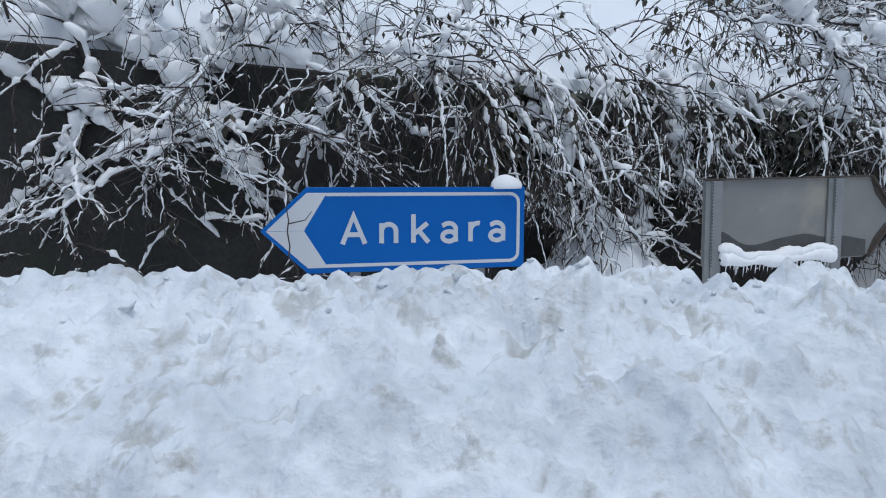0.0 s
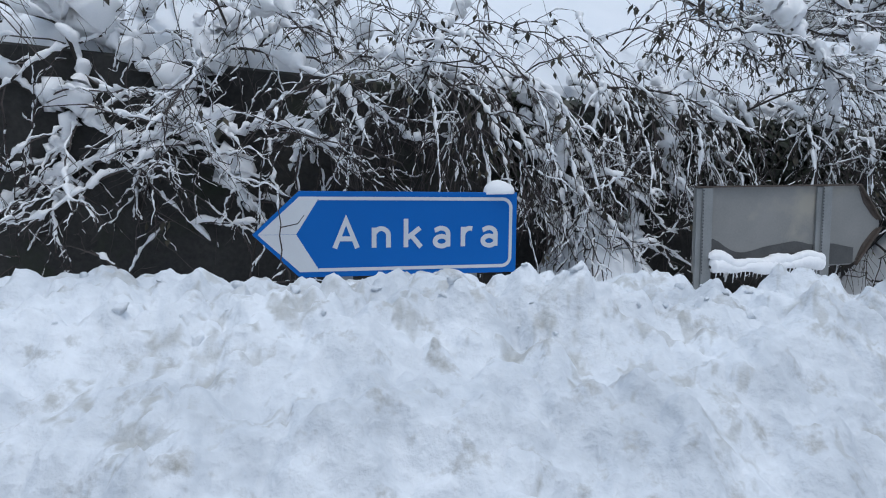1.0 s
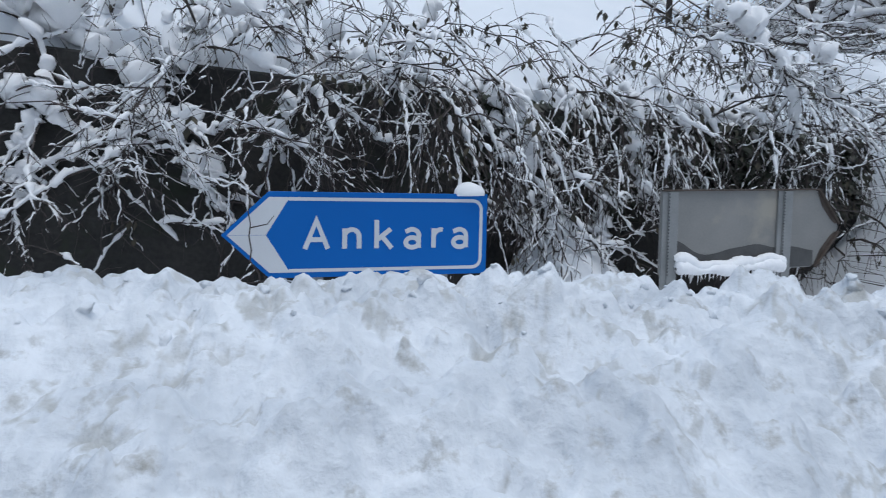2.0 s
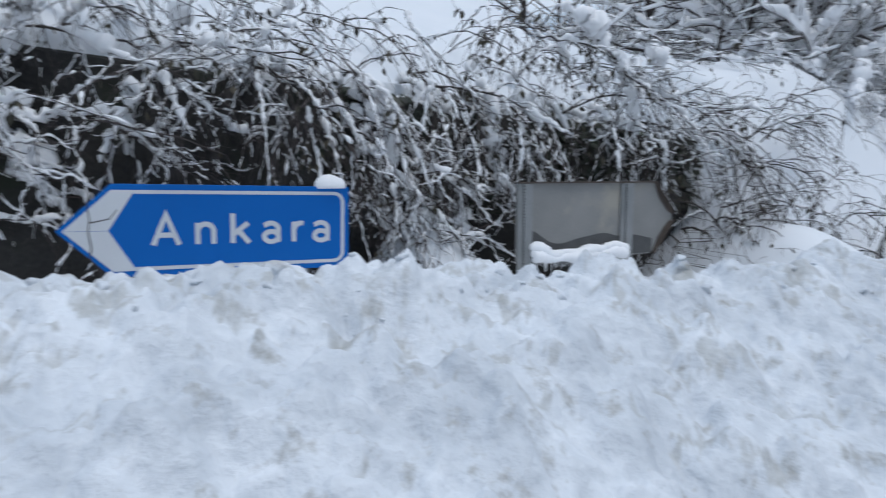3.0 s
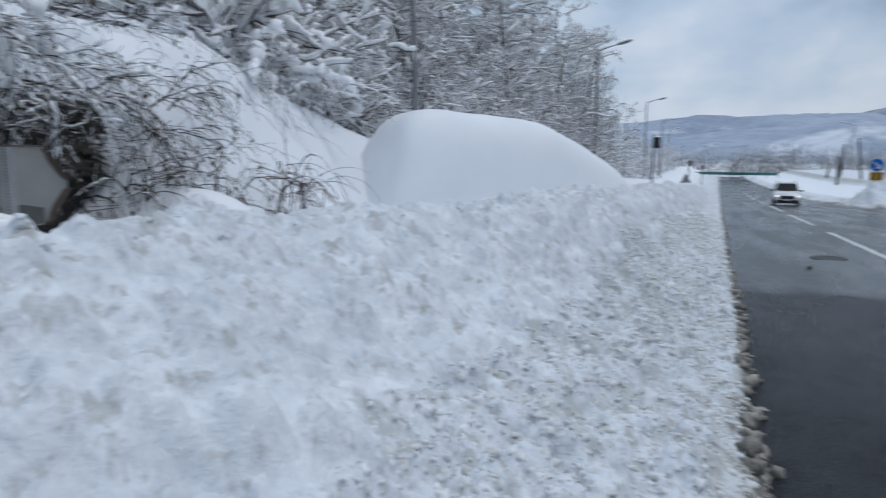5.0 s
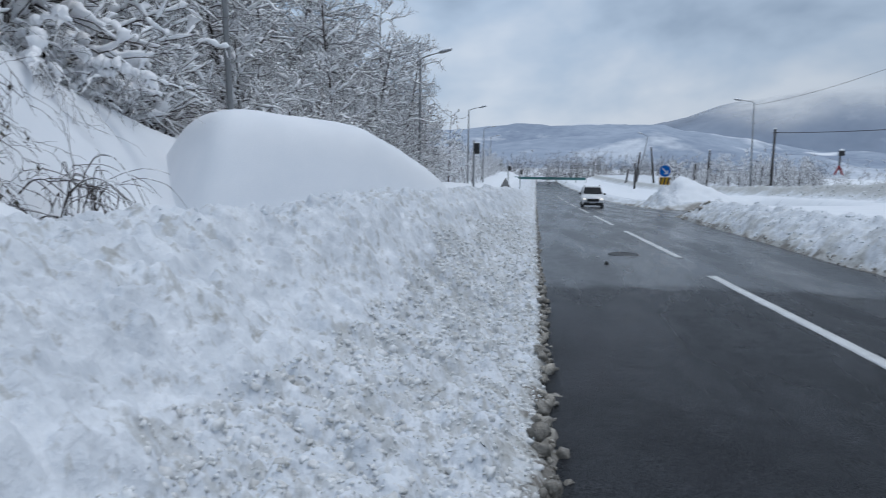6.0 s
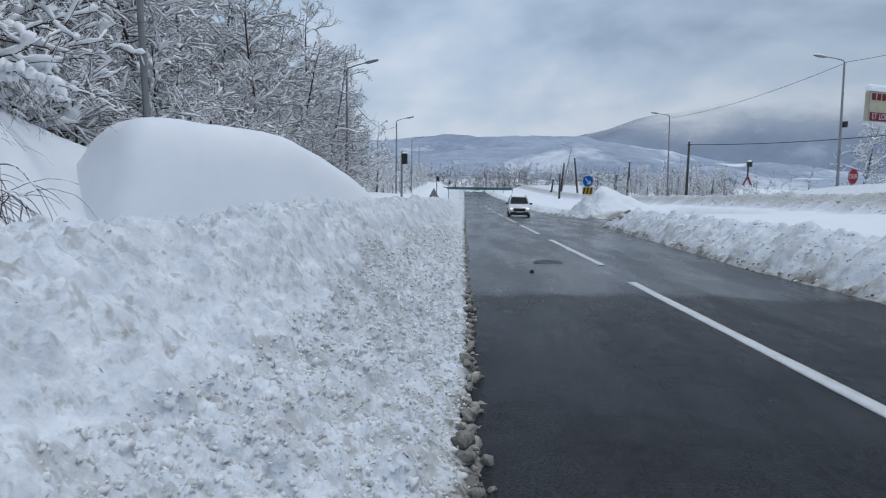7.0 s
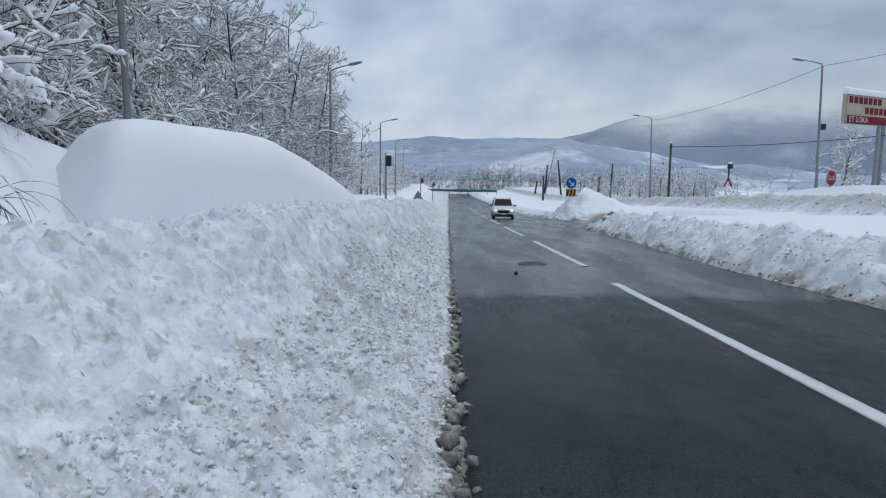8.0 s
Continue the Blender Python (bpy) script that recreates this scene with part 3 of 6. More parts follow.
def right_z(x, y):
    q = right_edge(x) - y
    h = np.interp(q, [-0.3, 0, 0.25, 0.8, 1.3, 2.0, 4, 8, 9.6, 11, 12.5, 16, 22, 30, 60], [-0.1, 0, 0.22, 0.66, 0.97, 0.86, 0.82, 0.95, 1.15, 2.0, 1.75, 1.9, 2.1, 1.9, 1.5])
    gap = step(39, 45, x + 0.6 * q) * (1 - step(55.5, 58, x)) * (1 - step(7, 9, q))
    h = h * (1 - 0.55 * step(54, 57, x) * (1 - step(6, 9.5, q)))
    h = h * (1 - gap) - 0.22 * gap
    heap = 1.95 * np.exp(-(((x - 60.5) / 3.0) ** 2 + ((q - 3.8) / 2.9) ** 2)) * step(-0.25, 1.3, q) * (1 + 0.25 * fbm(x * 0.7, y * 0.7, 2, 79))
    hump = 0.85 * np.exp(-(((x - 44) / 11.0) ** 2 + ((q - 17.5) / 4.5) ** 2))
    rough = (1 - step(1.5, 2.4, q)) + 0.9 * np.exp(-((q - 10.8) / 1.1) ** 2) + 0.7 * np.minimum(heap, 1)
    z = road_z(np.minimum(x, 200)) + h + heap + hump
    z = z + step(-0.2, 0.3, q) * rough * (1 - 0.8 * gap) * (0.15 * fbm(x * 1.1, y * 1.4, 4, 71) + 0.38 * clods(x, y, 0.40, 73, 0.6) + 0.6 * clods(x, y, 0.18, 75, 0.6) - 0.08)
    return z - 0.10 * step(0.1, -0.3, q) - 9 * step(35, 90, q)


Q = np.concatenate([np.linspace(-0.3, 2.4, 40), np.linspace(2.5, 22, 70), np.linspace(23, 110, 35)])
for (x0, x1, n, lab) in ((-30, 8, 60, "ploughed snow ridge along the far road edge"), (8, 38, 290, "ploughed snow ridge with a smooth snowfield behind"),
                         (38, 75, 190, "snow heap and ridge by the side road"), (75, 190, 90, "distant snowy road edge")):
    Xg, Qg = np.meshgrid(np.linspace(x0, x1, n), Q, indexing="ij")
    Yg = right_edge(Xg) - Qg
    me = grid_mesh("snow_field", Xg, Yg, right_z(Xg, Yg))
    nz = fbm(Xg * 0.8, Qg * 0.8, 4, 91)
    g = 0.30 * (1 - step(0.5, 1.7, Qg + 0.3 * nz)) * (0.6 + 1.2 * step(-0.2, 0.5, fbm(Xg * 3, Qg * 4, 3, 93))) + 0.55 * (1 - step(0.0, 0.30, Qg + 0.12 * nz))
    g = g + 0.68 * np.exp(-((Qg - 10.6 + 0.4 * nz) / 0.95) ** 2)
    g = g + 0.10 * np.exp(-(((Xg - 60) / 5.0) ** 2 + ((Qg - 3.0) / 3.0) ** 2)) * (0.5 + nz)
    g = g + 0.95 * step(41.5, 44.0, Xg + 0.6 * Qg + nz) * (1 - step(55.5, 57, Xg + nz)) * (1 - step(6.0, 8.0, Qg + nz))
    grime(me, g)
    me.materials.append(SNOW_PLOUGHED)
    me.materials.append(SNOW)
    qm = Qg + 0.35 * nz
    smooth_q = ((qm > 2.1) & (qm < 9.2) & (g < 0.15))[:-1, :-1]
    me.polygons.foreach_set("material_index", smooth_q.astype(np.int32).ravel())
    tagged(part("snow_field", me, None), lab, "snow bank", kind="structure")


# loose lumps of snow thrown up by the plough
def rubble(name, places, sizes, seed, material, label, sub=1, sink=0.25, kind="stuff"):
    """Many small uneven lumps as one mesh."""
    rg = np.random.default_rng(seed)
    ico = bmesh.new()
    bmesh.ops.create_icosphere(ico, subdivisions=sub, radius=1.0)
    base = np.array([v.co[:] for v in ico.verts])
    ico.verts.ensure_lookup_table()
    tri = np.array([[v.index for v in f.verts] for f in ico.faces])
    ico.free()
    n, k = len(places), len(base)
    a = rg.random((n, 3)) * 6.283
    shape = base[None] * rg.uniform(0.55, 1.25, (n, 1, 3)) * rg.uniform(0.52, 1.30, (n, k, 1))
    ca, sa = np.cos(a[:, :1]), np.sin(a[:, :1])
    cb, sb = np.cos(a[:, 1:2]), np.sin(a[:, 1:2])
    x, y, z = shape[..., 0], shape[..., 1], shape[..., 2]
    x, y = x * ca - y * sa, x * sa + y * ca
    y, z = y * cb - z * sb, y * sb + z * cb
    v = np.stack([x, y, z * 0.85], -1) * (sizes[:, None, None] / 2) + places[:, None, :]
    v[..., 2] += (sizes * (0.5 - sink))[:, None]
    f = (tri[None] + (np.arange(n) * k)[:, None, None]).reshape(-1, 3)
    me = bpy.data.meshes.new(name)
    me.vertices.add(n * k)
    me.vertices.foreach_set("co", v.ravel())
    me.loops.add(f.size)
    me.loops.foreach_set("vertex_index", f.ravel())
    me.polygons.add(len(f))
    me.polygons.foreach_set("loop_start", np.arange(0, f.size, 3))
    me.update(calc_edges=True)
    return tagged(part(name, me, material), label, "snow lumps" if kind else "stone", kind=kind)


def scatter(n, seed, x0, x1, s0, s1, small, large, edge=0.0):
    """Places on the bank between two shares of its front."""
    rg = np.random.default_rng(seed)
    x = x0 + (x1 - x0) * rg.random(n)
    s = s0 + (s1 - s0) * rg.random(n)
    keep = (grit(x, -0.75 + s * (crest_y(x) + 0.75)) > 0.35) | (edge > 0)
    x, s = x[keep], s[keep]
    y = -0.75 + s * (crest_y(x) + 0.75)
    size = small + (large - small) * rg.random(len(x)) ** 2.6
    return np.stack([x, y, left_z(x, y)], -1), size


for sd, (n, x0, x1, s0, s1, a, b, mt, lab, sub, e, sink) in enumerate((
        (5200, 0.5, 9.5, 0.03, 0.75, 0.020, 0.075, SNOW_LUMP, "loose grey-white lumps of ploughed snow", 2, 0, 0.58),
        (7500, 0.5, 9.5, 0.02, 0.75, 0.012, 0.040, SNOW_LUMP, "fine crumbs of ploughed snow", 1, 0, 0.35),
        (4200, 9.5, 26.0, 0.03, 0.75, 0.028, 0.085, SNOW_LUMP, "loose grey-white lumps of ploughed snow", 1, 0, 0.35),
        (900, -3.0, 12.0, -0.045, 0.035, 0.02, 0.15, SLUSH, "brown icy lumps along the road edge", 2, 1, 0.30),
        (900, 12.0, 45.0, -0.030, 0.035, 0.03, 0.10, SLUSH, "brown icy lumps along the road edge", 1, 1, 0.30),
        (260, -2.5, 14, 0.90, 1.03, 0.015, 0.06, SNOW_PLOUGHED, "white lumps along the crest of the bank", 2, 1, 0.5))):
    pl, sz = scatter(n, 900 + sd, x0, x1, s0, s1, a, b, e)
    rubble("snow_rubble", pl, sz, 950 + sd, mt, lab, sub, sink)


def far_side_rubble(n, seed, x0, x1, q0, q1, a, b, material, label):
    rg = np.random.default_rng(seed)
    x = x0 + (x1 - x0) * rg.random(n)
    y = right_edge(x) - (q0 + (q1 - q0) * rg.random(n))
    rubble("snow_rubble", np.stack([x, y, right_z(x, y)], -1), a + (b - a) * rg.random(n) ** 2.5, seed, material, label, 1, 0.48)


far_side_rubble(1100, 971, 9.0, 40.0, 0.05, 1.6, 0.03, 0.12, SNOW_PLOUGHED, "grey lumps on the far snow ridge")
far_side_rubble(500, 972, 9.0, 48.0, -0.15, 0.15, 0.03, 0.12, SLUSH, "brown slush lumps along the far road edge")
far_side_rubble(700, 974, 14.0, 60.0, 9.6, 11.6, 0.05, 0.25, SNOW_LUMP, "grey lumps on the second snow ridge")
far_side_rubble(420, 973, 37.5, 53.0, -0.6, 2.6, 0.06, 0.40, SLUSH, "broken slush on the side road")

rubble("stone", np.array([road_point(14.5, -2.11)]), np.array([0.08]), 991, CONCRETE, "dark lump lying on the road", 2, 0.3, "")


# ---------------------------------------------------------------- direction signs
def sign_outline(length, height, nose, inset=0.0):
    """An arrow board pointing to -x, its blunt end at x = 0, centred on z = 0."""
    h = height / 2 - inset
    return [(-length + inset * 1.5, 0), (-length + nose + inset * 0.4, -h), (-inset, -h), (-inset, h), (-length + nose + inset * 0.4, h)]


def glyphs():
    """Strokes of the six letters: lists of polylines in a cell of unit cap height."""
    arc = lambda cx, cz, rx, rz, a0, a1, n=14: [(cx + rx * math.cos(radians(a0 + (a1 - a0) * i / n)), cz + rz * math.sin(radians(a0 + (a1 - a0) * i / n))) for i in range(n + 1)]
    A = [[(0.05, 0), (0.45, 1.0), (0.85, 0)], [(0.20, 0.33), (0.70, 0.33)]]
    n = [[(0.08, 0), (0.08, 0.72)], [(0.08, 0.5)] + arc(0.34, 0.42, 0.26, 0.26, 150, 0) + [(0.60, 0)]]
    k = [[(0.08, 0), (0.08, 1.03)], [(0.60, 0.70), (0.13, 0.33)], [(0.27, 0.44), (0.64, 0)]]
    a = [[(0.05, 0.60)] + arc(0.30, 0.46, 0.26, 0.22, 130, 0) + [(0.56, 0)], arc(0.31, 0.20, 0.25, 0.18, 20, 340, 20)]
    r = [[(0.08, 0), (0.08, 0.72)], [(0.08, 0.42)] + arc(0.36, 0.38, 0.28, 0.29, 170, 75)]
    return [(A, -1.245), (n, -0.998), (k, -0.788), (a, -0.588), (r, -0.398), (a, -0.254)]


def stroke_mesh(lines, width, depth):
    """Flat letter strokes of one width, raised by a little."""
    bm = bmesh.new()
    for turn, line in enumerate(lines):
        top = depth + 0.0012 * turn
        p = [Vector((x, z)) for x, z in line]
        left, right = [], []
        for i, q in enumerate(p):
            a = (p[min(i + 1, len(p) - 1)] - q)
            b = (q - p[max(i - 1, 0)])
            t = (a.normalized() if a.length > 1e-6 else Vector((0, 0))) + (b.normalized() if b.length > 1e-6 else Vector((0, 0)))
            t.normalize()
            nn = Vector((-t.y, t.x)) * (width / 2)
            if 0 < i < len(p) - 1:
                c = max(abs(nn.normalized().dot(Vector((-a.y, a.x)).normalized())), 0.45)
                nn = nn / c
            left.append(q + nn)
            right.append(q - nn)
        lo = [bm.verts.new((v.x, 0, v.y)) for v in left], [bm.verts.new((v.x, 0, v.y)) for v in right]
        hi = [bm.verts.new((v.x, -top, v.y)) for v in left], [bm.verts.new((v.x, -top, v.y)) for v in right]
        for i in range(len(p) - 1):
            bm.faces.new((hi[0][i], hi[0][i + 1], hi[1][i + 1], hi[1][i]))
            bm.faces.new((lo[0][i], hi[0][i], hi[0][i + 1], lo[0][i + 1]))
            bm.faces.new((lo[1][i], hi[1][i], hi[1][i + 1], lo[1][i + 1]))
        for e in (0, -1):
            bm.faces.new((lo[0][e], hi[0][e], hi[1][e], lo[1][e]))
    bmesh.ops.recalc_face_normals(bm, faces=bm.faces[:])
    return bm


def snow_cap(w, d, h, seed, bm=None):
    """A small pillow of snow with an uneven rim, its foot at z = 0."""
    rg = random.Random(seed)
    ph = [rg.random() * 6.28 for _ in range(4)]
    own = bmesh.new() if bm is None else bm
    rings, n = [], 20
    for j, (s, z) in enumerate(((0.94, -0.02), (1.0, 0.22), (0.95, 0.5), (0.78, 0.8), (0.48, 0.96), (0.15, 1.0))):
        ring = []
        for i in range(n):
            a = 2 * math.pi * i / n
            k = s * (1 + 0.10 * math.sin(2 * a + ph[0]) + 0.08 * math.sin(3 * a + ph[1]) + 0.05 * math.sin(7 * a + ph[2]))
            ring.append(own.verts.new((0.5 * w * k * math.cos(a), 0.5 * d * k * math.sin(a), h * z * (1 + 0.12 * math.sin(a + ph[3])))))
        rings.append(ring)
    for a, b in zip(rings, rings[1:]):
        for i in range(n):
            own.faces.new((a[i], a[(i + 1) % n], b[(i + 1) % n], b[i]))
    own.faces.new(rings[0][::-1])
    own.faces.new(rings[-1])
    for f in own.faces:
        f.smooth = True
    return own


SIGN_L, SIGN_H, SIGN_N = 1.740, 0.545, 0.285


def front_sign():
    m = pose(1.238, 4.40, 1.402, 0, 0, 6.0) @ pose(0, 0, 0, 0, 1.6, 0)
    s = thing("direction_sign", m, "blue arrow road sign pointing to the city, half buried in snow", "road sign")
    part("board", prism(sign_outline(SIGN_L, SIGN_H, SIGN_N), 0.022, 0.003), BLUE, s, "blue board with a pointed end", pose(0, 0.022, 0))
    # white chevron of two blades
    c = -SIGN_L + 0.034
    hh = SIGN_H / 2 - 0.035
    for name, sg in (("upper_chevron", 1), ("lower_chevron", -1)):
        o = [(c, 0.001 * sg), (c + 0.232, 0.001 * sg), (c + 0.378, hh * sg), (c + 0.252, hh * sg)]
        part(name, prism(o if sg < 0 else o[::-1], 0.0025), WHITE, s, "white chevron blade", pose(0, -0.0005, 0))
    # white border: top, bottom and the rounded blunt end
    hw, r, x1 = 0.011, 0.06, -0.045
    arc = lambda cx, cz, a0, a1: [(cx + r * math.cos(radians(a0 + (a1 - a0) * i / 8)), cz + r * math.sin(radians(a0 + (a1 - a0) * i / 8))) for i in range(9)]
    zb = hh - hw
    line = [(c + 0.37, zb)] + arc(x1 - r, zb - r, 90, 0) + arc(x1 - r, -zb + r, 0, -90) + [(c + 0.37, -zb)]
    part("border", stroke_mesh([line], 2 * hw, 0.0025), WHITE, s, "white border line", pose(0, -0.0005, 0))
    cap = 0.181
    for (strokes, adv), ch in zip(glyphs(), ("letter_A", "letter_n", "letter_k", "letter_a", "letter_r", "letter_a")):
        lines = [[(adv + x * cap, -0.090 + z * cap) for x, z in ln] for ln in strokes]
        part(ch, stroke_mesh(lines, 0.031, 0.0025), WHITE, s, "white sheeting letter", pose(0, -0.0005, 0))
    for x in (-1.15, -0.30):
        part("post", box(0.07, 0.04, 1.5, (x, 0.06, -0.62), 0.004), ZINC, s, "galvanised post behind the board")
    return s


front_sign()
cap_m = pose(1.12, 4.40, 1.666, 0, 0, 8)
tagged(part("snow_clump", snow_cap(0.22, 0.10, 0.085, 5), SNOW_BOUGH, m=cap_m), "small pillow of snow on the sign's corner", "snow clump")


def back_sign():
    m = pose(2.58, 4.446, 1.375, 0, 0, 6.0) @ pose(0, 0, 0, 0, 0.4, 0)
    s = thing("direction_sign", m, "grey back of an arrow road sign with two posts, rusty edge", "road sign")
    L, H, N = 1.73, 0.63, 0.25
    h = H / 2
    out = [(0, -h), (L - N - 0.04, -h), (L - N + 0.02, -h + 0.03), (L - 0.03, -0.05), (L - 0.02, 0.0), (L - 0.03, 0.05), (L - N + 0.02, h - 0.03), (L - N - 0.04, h), (0, h)]
    part("board", prism(out, 0.016, 0.002), GREY, s, "grey painted sheet back", pose(0, 0.016, 0))
    wet = [(0.02, -h + 0.01), (L - N - 0.02, -h + 0.01)]
    for i in range(31):
        k = 1 - i / 30
        wet.append((0.02 + (L - N - 0.04) * k, -h + 0.155 + 0.075 * math.exp(-((k - 0.08) / 0.09) ** 2) + 0.065 * math.exp(-((k - 0.62) / 0.10) ** 2) + 0.02 * math.sin(k * 17)))
    part("wet_stain", prism(wet[::-1], 0.003), WETGREY, s, "dark wet stain above the snow", pose(0, -0.0005, 0))
    # folded rims round the sheet
    bm = box(L - N, 0.03, 0.012, ((L - N) / 2, -0.012, h - 0.004), 0.002)
    part("rim", bm, RUST, s, "rusty folded rim")
    nose = bmesh.new()
    for sg in (1, -1):
        ln = math.hypot(N - 0.02, h - 0.03)
        a = math.atan2((h - 0.03) * sg, -(N - 0.02))
        piece = box(ln, 0.03, 0.014, (0, 0, 0), 0.002)
        bmesh.ops.transform(piece, matrix=Matrix.Translation((L - N / 2 - 0.012, -0.012, sg * (h + 0.03) / 2)) @ Matrix.Rotation(-a, 4, "Y"), verts=piece.verts[:])
        tmp = bpy.data.meshes.new("tmp")
        piece.to_mesh(tmp)
        piece.free()
        nose.from_mesh(tmp)
        bpy.data.meshes.remove(tmp)
    part("rim", nose, RUST, s, "rusty folded rim of the nose")
    # brown rust runs on the nose, from its rim inwards
    for sg, reach in ((1, 0.05), (-1, 0.05)):
        run = [(L - N + 0.01, sg * (h - 0.035)), (L - 0.035, sg * 0.05)]
        for i in range(13):
            k = i / 12
            run.append((L - 0.05 - (N - 0.05) * k - reach * 0.30 * (1 - abs(2 * k - 1)) * (0.7 + 0.5 * math.sin(k * 11)), sg * (0.03 + (h - 0.06) * k) - sg * 0.03 * math.sin(k * 3.1)))
        part("rust_run", prism(run if sg < 0 else run[::-1], 0.003), RUST, s, "brown rust stain", pose(0, -0.0008, 0))
    # perforated channel posts
    for x in (0.06, 1.13):
        bm = box(0.085, 0.030, 1.60, (x + 0.03, -0.016, -0.50), 0.003)
        box(0.05, 0.018, 1.60, (x - 0.032, -0.010, -0.50), 0.002, 2, bm)
        post = part("post", bm, ZINC, s, "perforated galvanised channel post")
        bm = bmesh.new()
        for i in range(26):
            box(0.006, 0.004, 0.011, (x - 0.008, -0.0325, h - 0.03 - i * 0.024), 0.0, 1, bm)
        part("slots", bm, BLACK, post, "row of small punched slots")
    return s


back_sign()


def icicle_snow(x0, x1, z0, seed, name, label):
    """A ridge of snow stuck along the sign's back with small icicles under it."""
    rg = random.Random(seed)
    n = 60
    me_lines = []
    for row, (dz, r0) in enumerate(((0.0, 0.037), (-0.032, 0.038))):
        pts, rad = [], []
        for i in range(n):
            k = i / (n - 1)
            u = x0 + (x1 - x0) * k
            hump = 0.055 * math.exp(-((k - 0.05) / 0.12) ** 2) + 0.040 * math.exp(-((k - 0.80) / 0.12) ** 2) + 0.012 * math.sin(k * 23)
            pts.append((u, -0.040 - 0.012 * row + 0.006 * rg.random(), z0 + dz + hump * (1 - 0.5 * row)))
            rad.append((r0 + 0.012 * math.sin(k * 14 + row) + 0.008 * rg.random()) * (1.0 if 0 < i < n - 1 else 0.25))
        me_lines.append((pts, rad))
    me = tubes(me_lines, 12)
    s = thing(name, pose(2.58, 4.446, 1.375, 0, 0, 6.0), label, "snow clump")
    part("snow_ridge", me, SNOW_BOUGH, s)
    ice = []
    for i in range(26):
        u = x0 + 0.06 + (x1 - x0 - 0.1) * i / 25 + 0.008 * rg.random()
        ln = 0.03 + 0.07 * rg.random()
        ice.append(([(u, -0.045, z0 - 0.03), (u - 0.008, -0.045, z0 - 0.04 - ln * 0.6), (u - 0.012, -0.045, z0 - 0.05 - ln)], [0.006, 0.004, 0.001]))
    part("icicles", tubes(ice, 5), SNOW_BOUGH, s, "thin hanging icicles")
    return s


icicle_snow(0.11, 1.12, -0.262, 3, "snow_clump", "ridge of snow with icicles on the sign's back")


# ---------------------------------------------------------------- plants under snow
def bend_line(rg, p, d, length, n, wander, droop):
    """A wandering line from p along d, sagging by droop."""
    d = np.array(d, float)
    d = d / np.linalg.norm(d) + np.cumsum(rg.normal(0, wander * 0.5, (n, 3)), 0) + rg.normal(0, wander * 0.75, (n, 3))
    d[:, 2] -= droop * np.arange(1, n + 1)
    d /= np.linalg.norm(d, axis=1)[:, None]
    return np.concatenate([[p], np.array(p, float) + np.cumsum(d, 0) * length / n])


RADII = (0.0105, 0.0058, 0.0036, 0.0026)


def offshoots(rg, lines, pts, length, level, droop, wander, kids, n, lift=0.0):
    """Side shoots of a line, and theirs in turn."""
    if level > len(kids):
        return
    for i in range(int(kids[level - 1] * (0.7 + 0.6 * rg.random()))):
        q = (0.12 + 0.86 * rg.random()) * (len(pts) - 1)
        a = int(q)
        b = min(a + 1, len(pts) - 1)
        at = pts[a] + (pts[b] - pts[a]) * (q - a)
        t = pts[b] - pts[max(b - 1, 0)]
        t = t / (np.linalg.norm(t) + 1e-9)
        side = rg.normal(0, 1, 3)
        side -= t * side.dot(t)
        side /= np.linalg.norm(side) + 1e-9
        ln = length * (0.25 + 0.50 * rg.random())
        m = max(n - level, 5)
        sub = bend_line(rg, at, t * 0.7 + side * (0.5 + 0.5 * rg.random()) + np.array([0, 0, lift]), ln, m, wander, droop)
        r = RADII[min(level, 3)]
        lines.append((sub, np.linspace(r, r * 0.45, len(sub)), level))
        offshoots(rg, lines, sub, ln, level + 1, droop, wander, kids, n, lift)


SNOW_SIZE = (0.027, 0.0100, 0.0052, 0.0036)


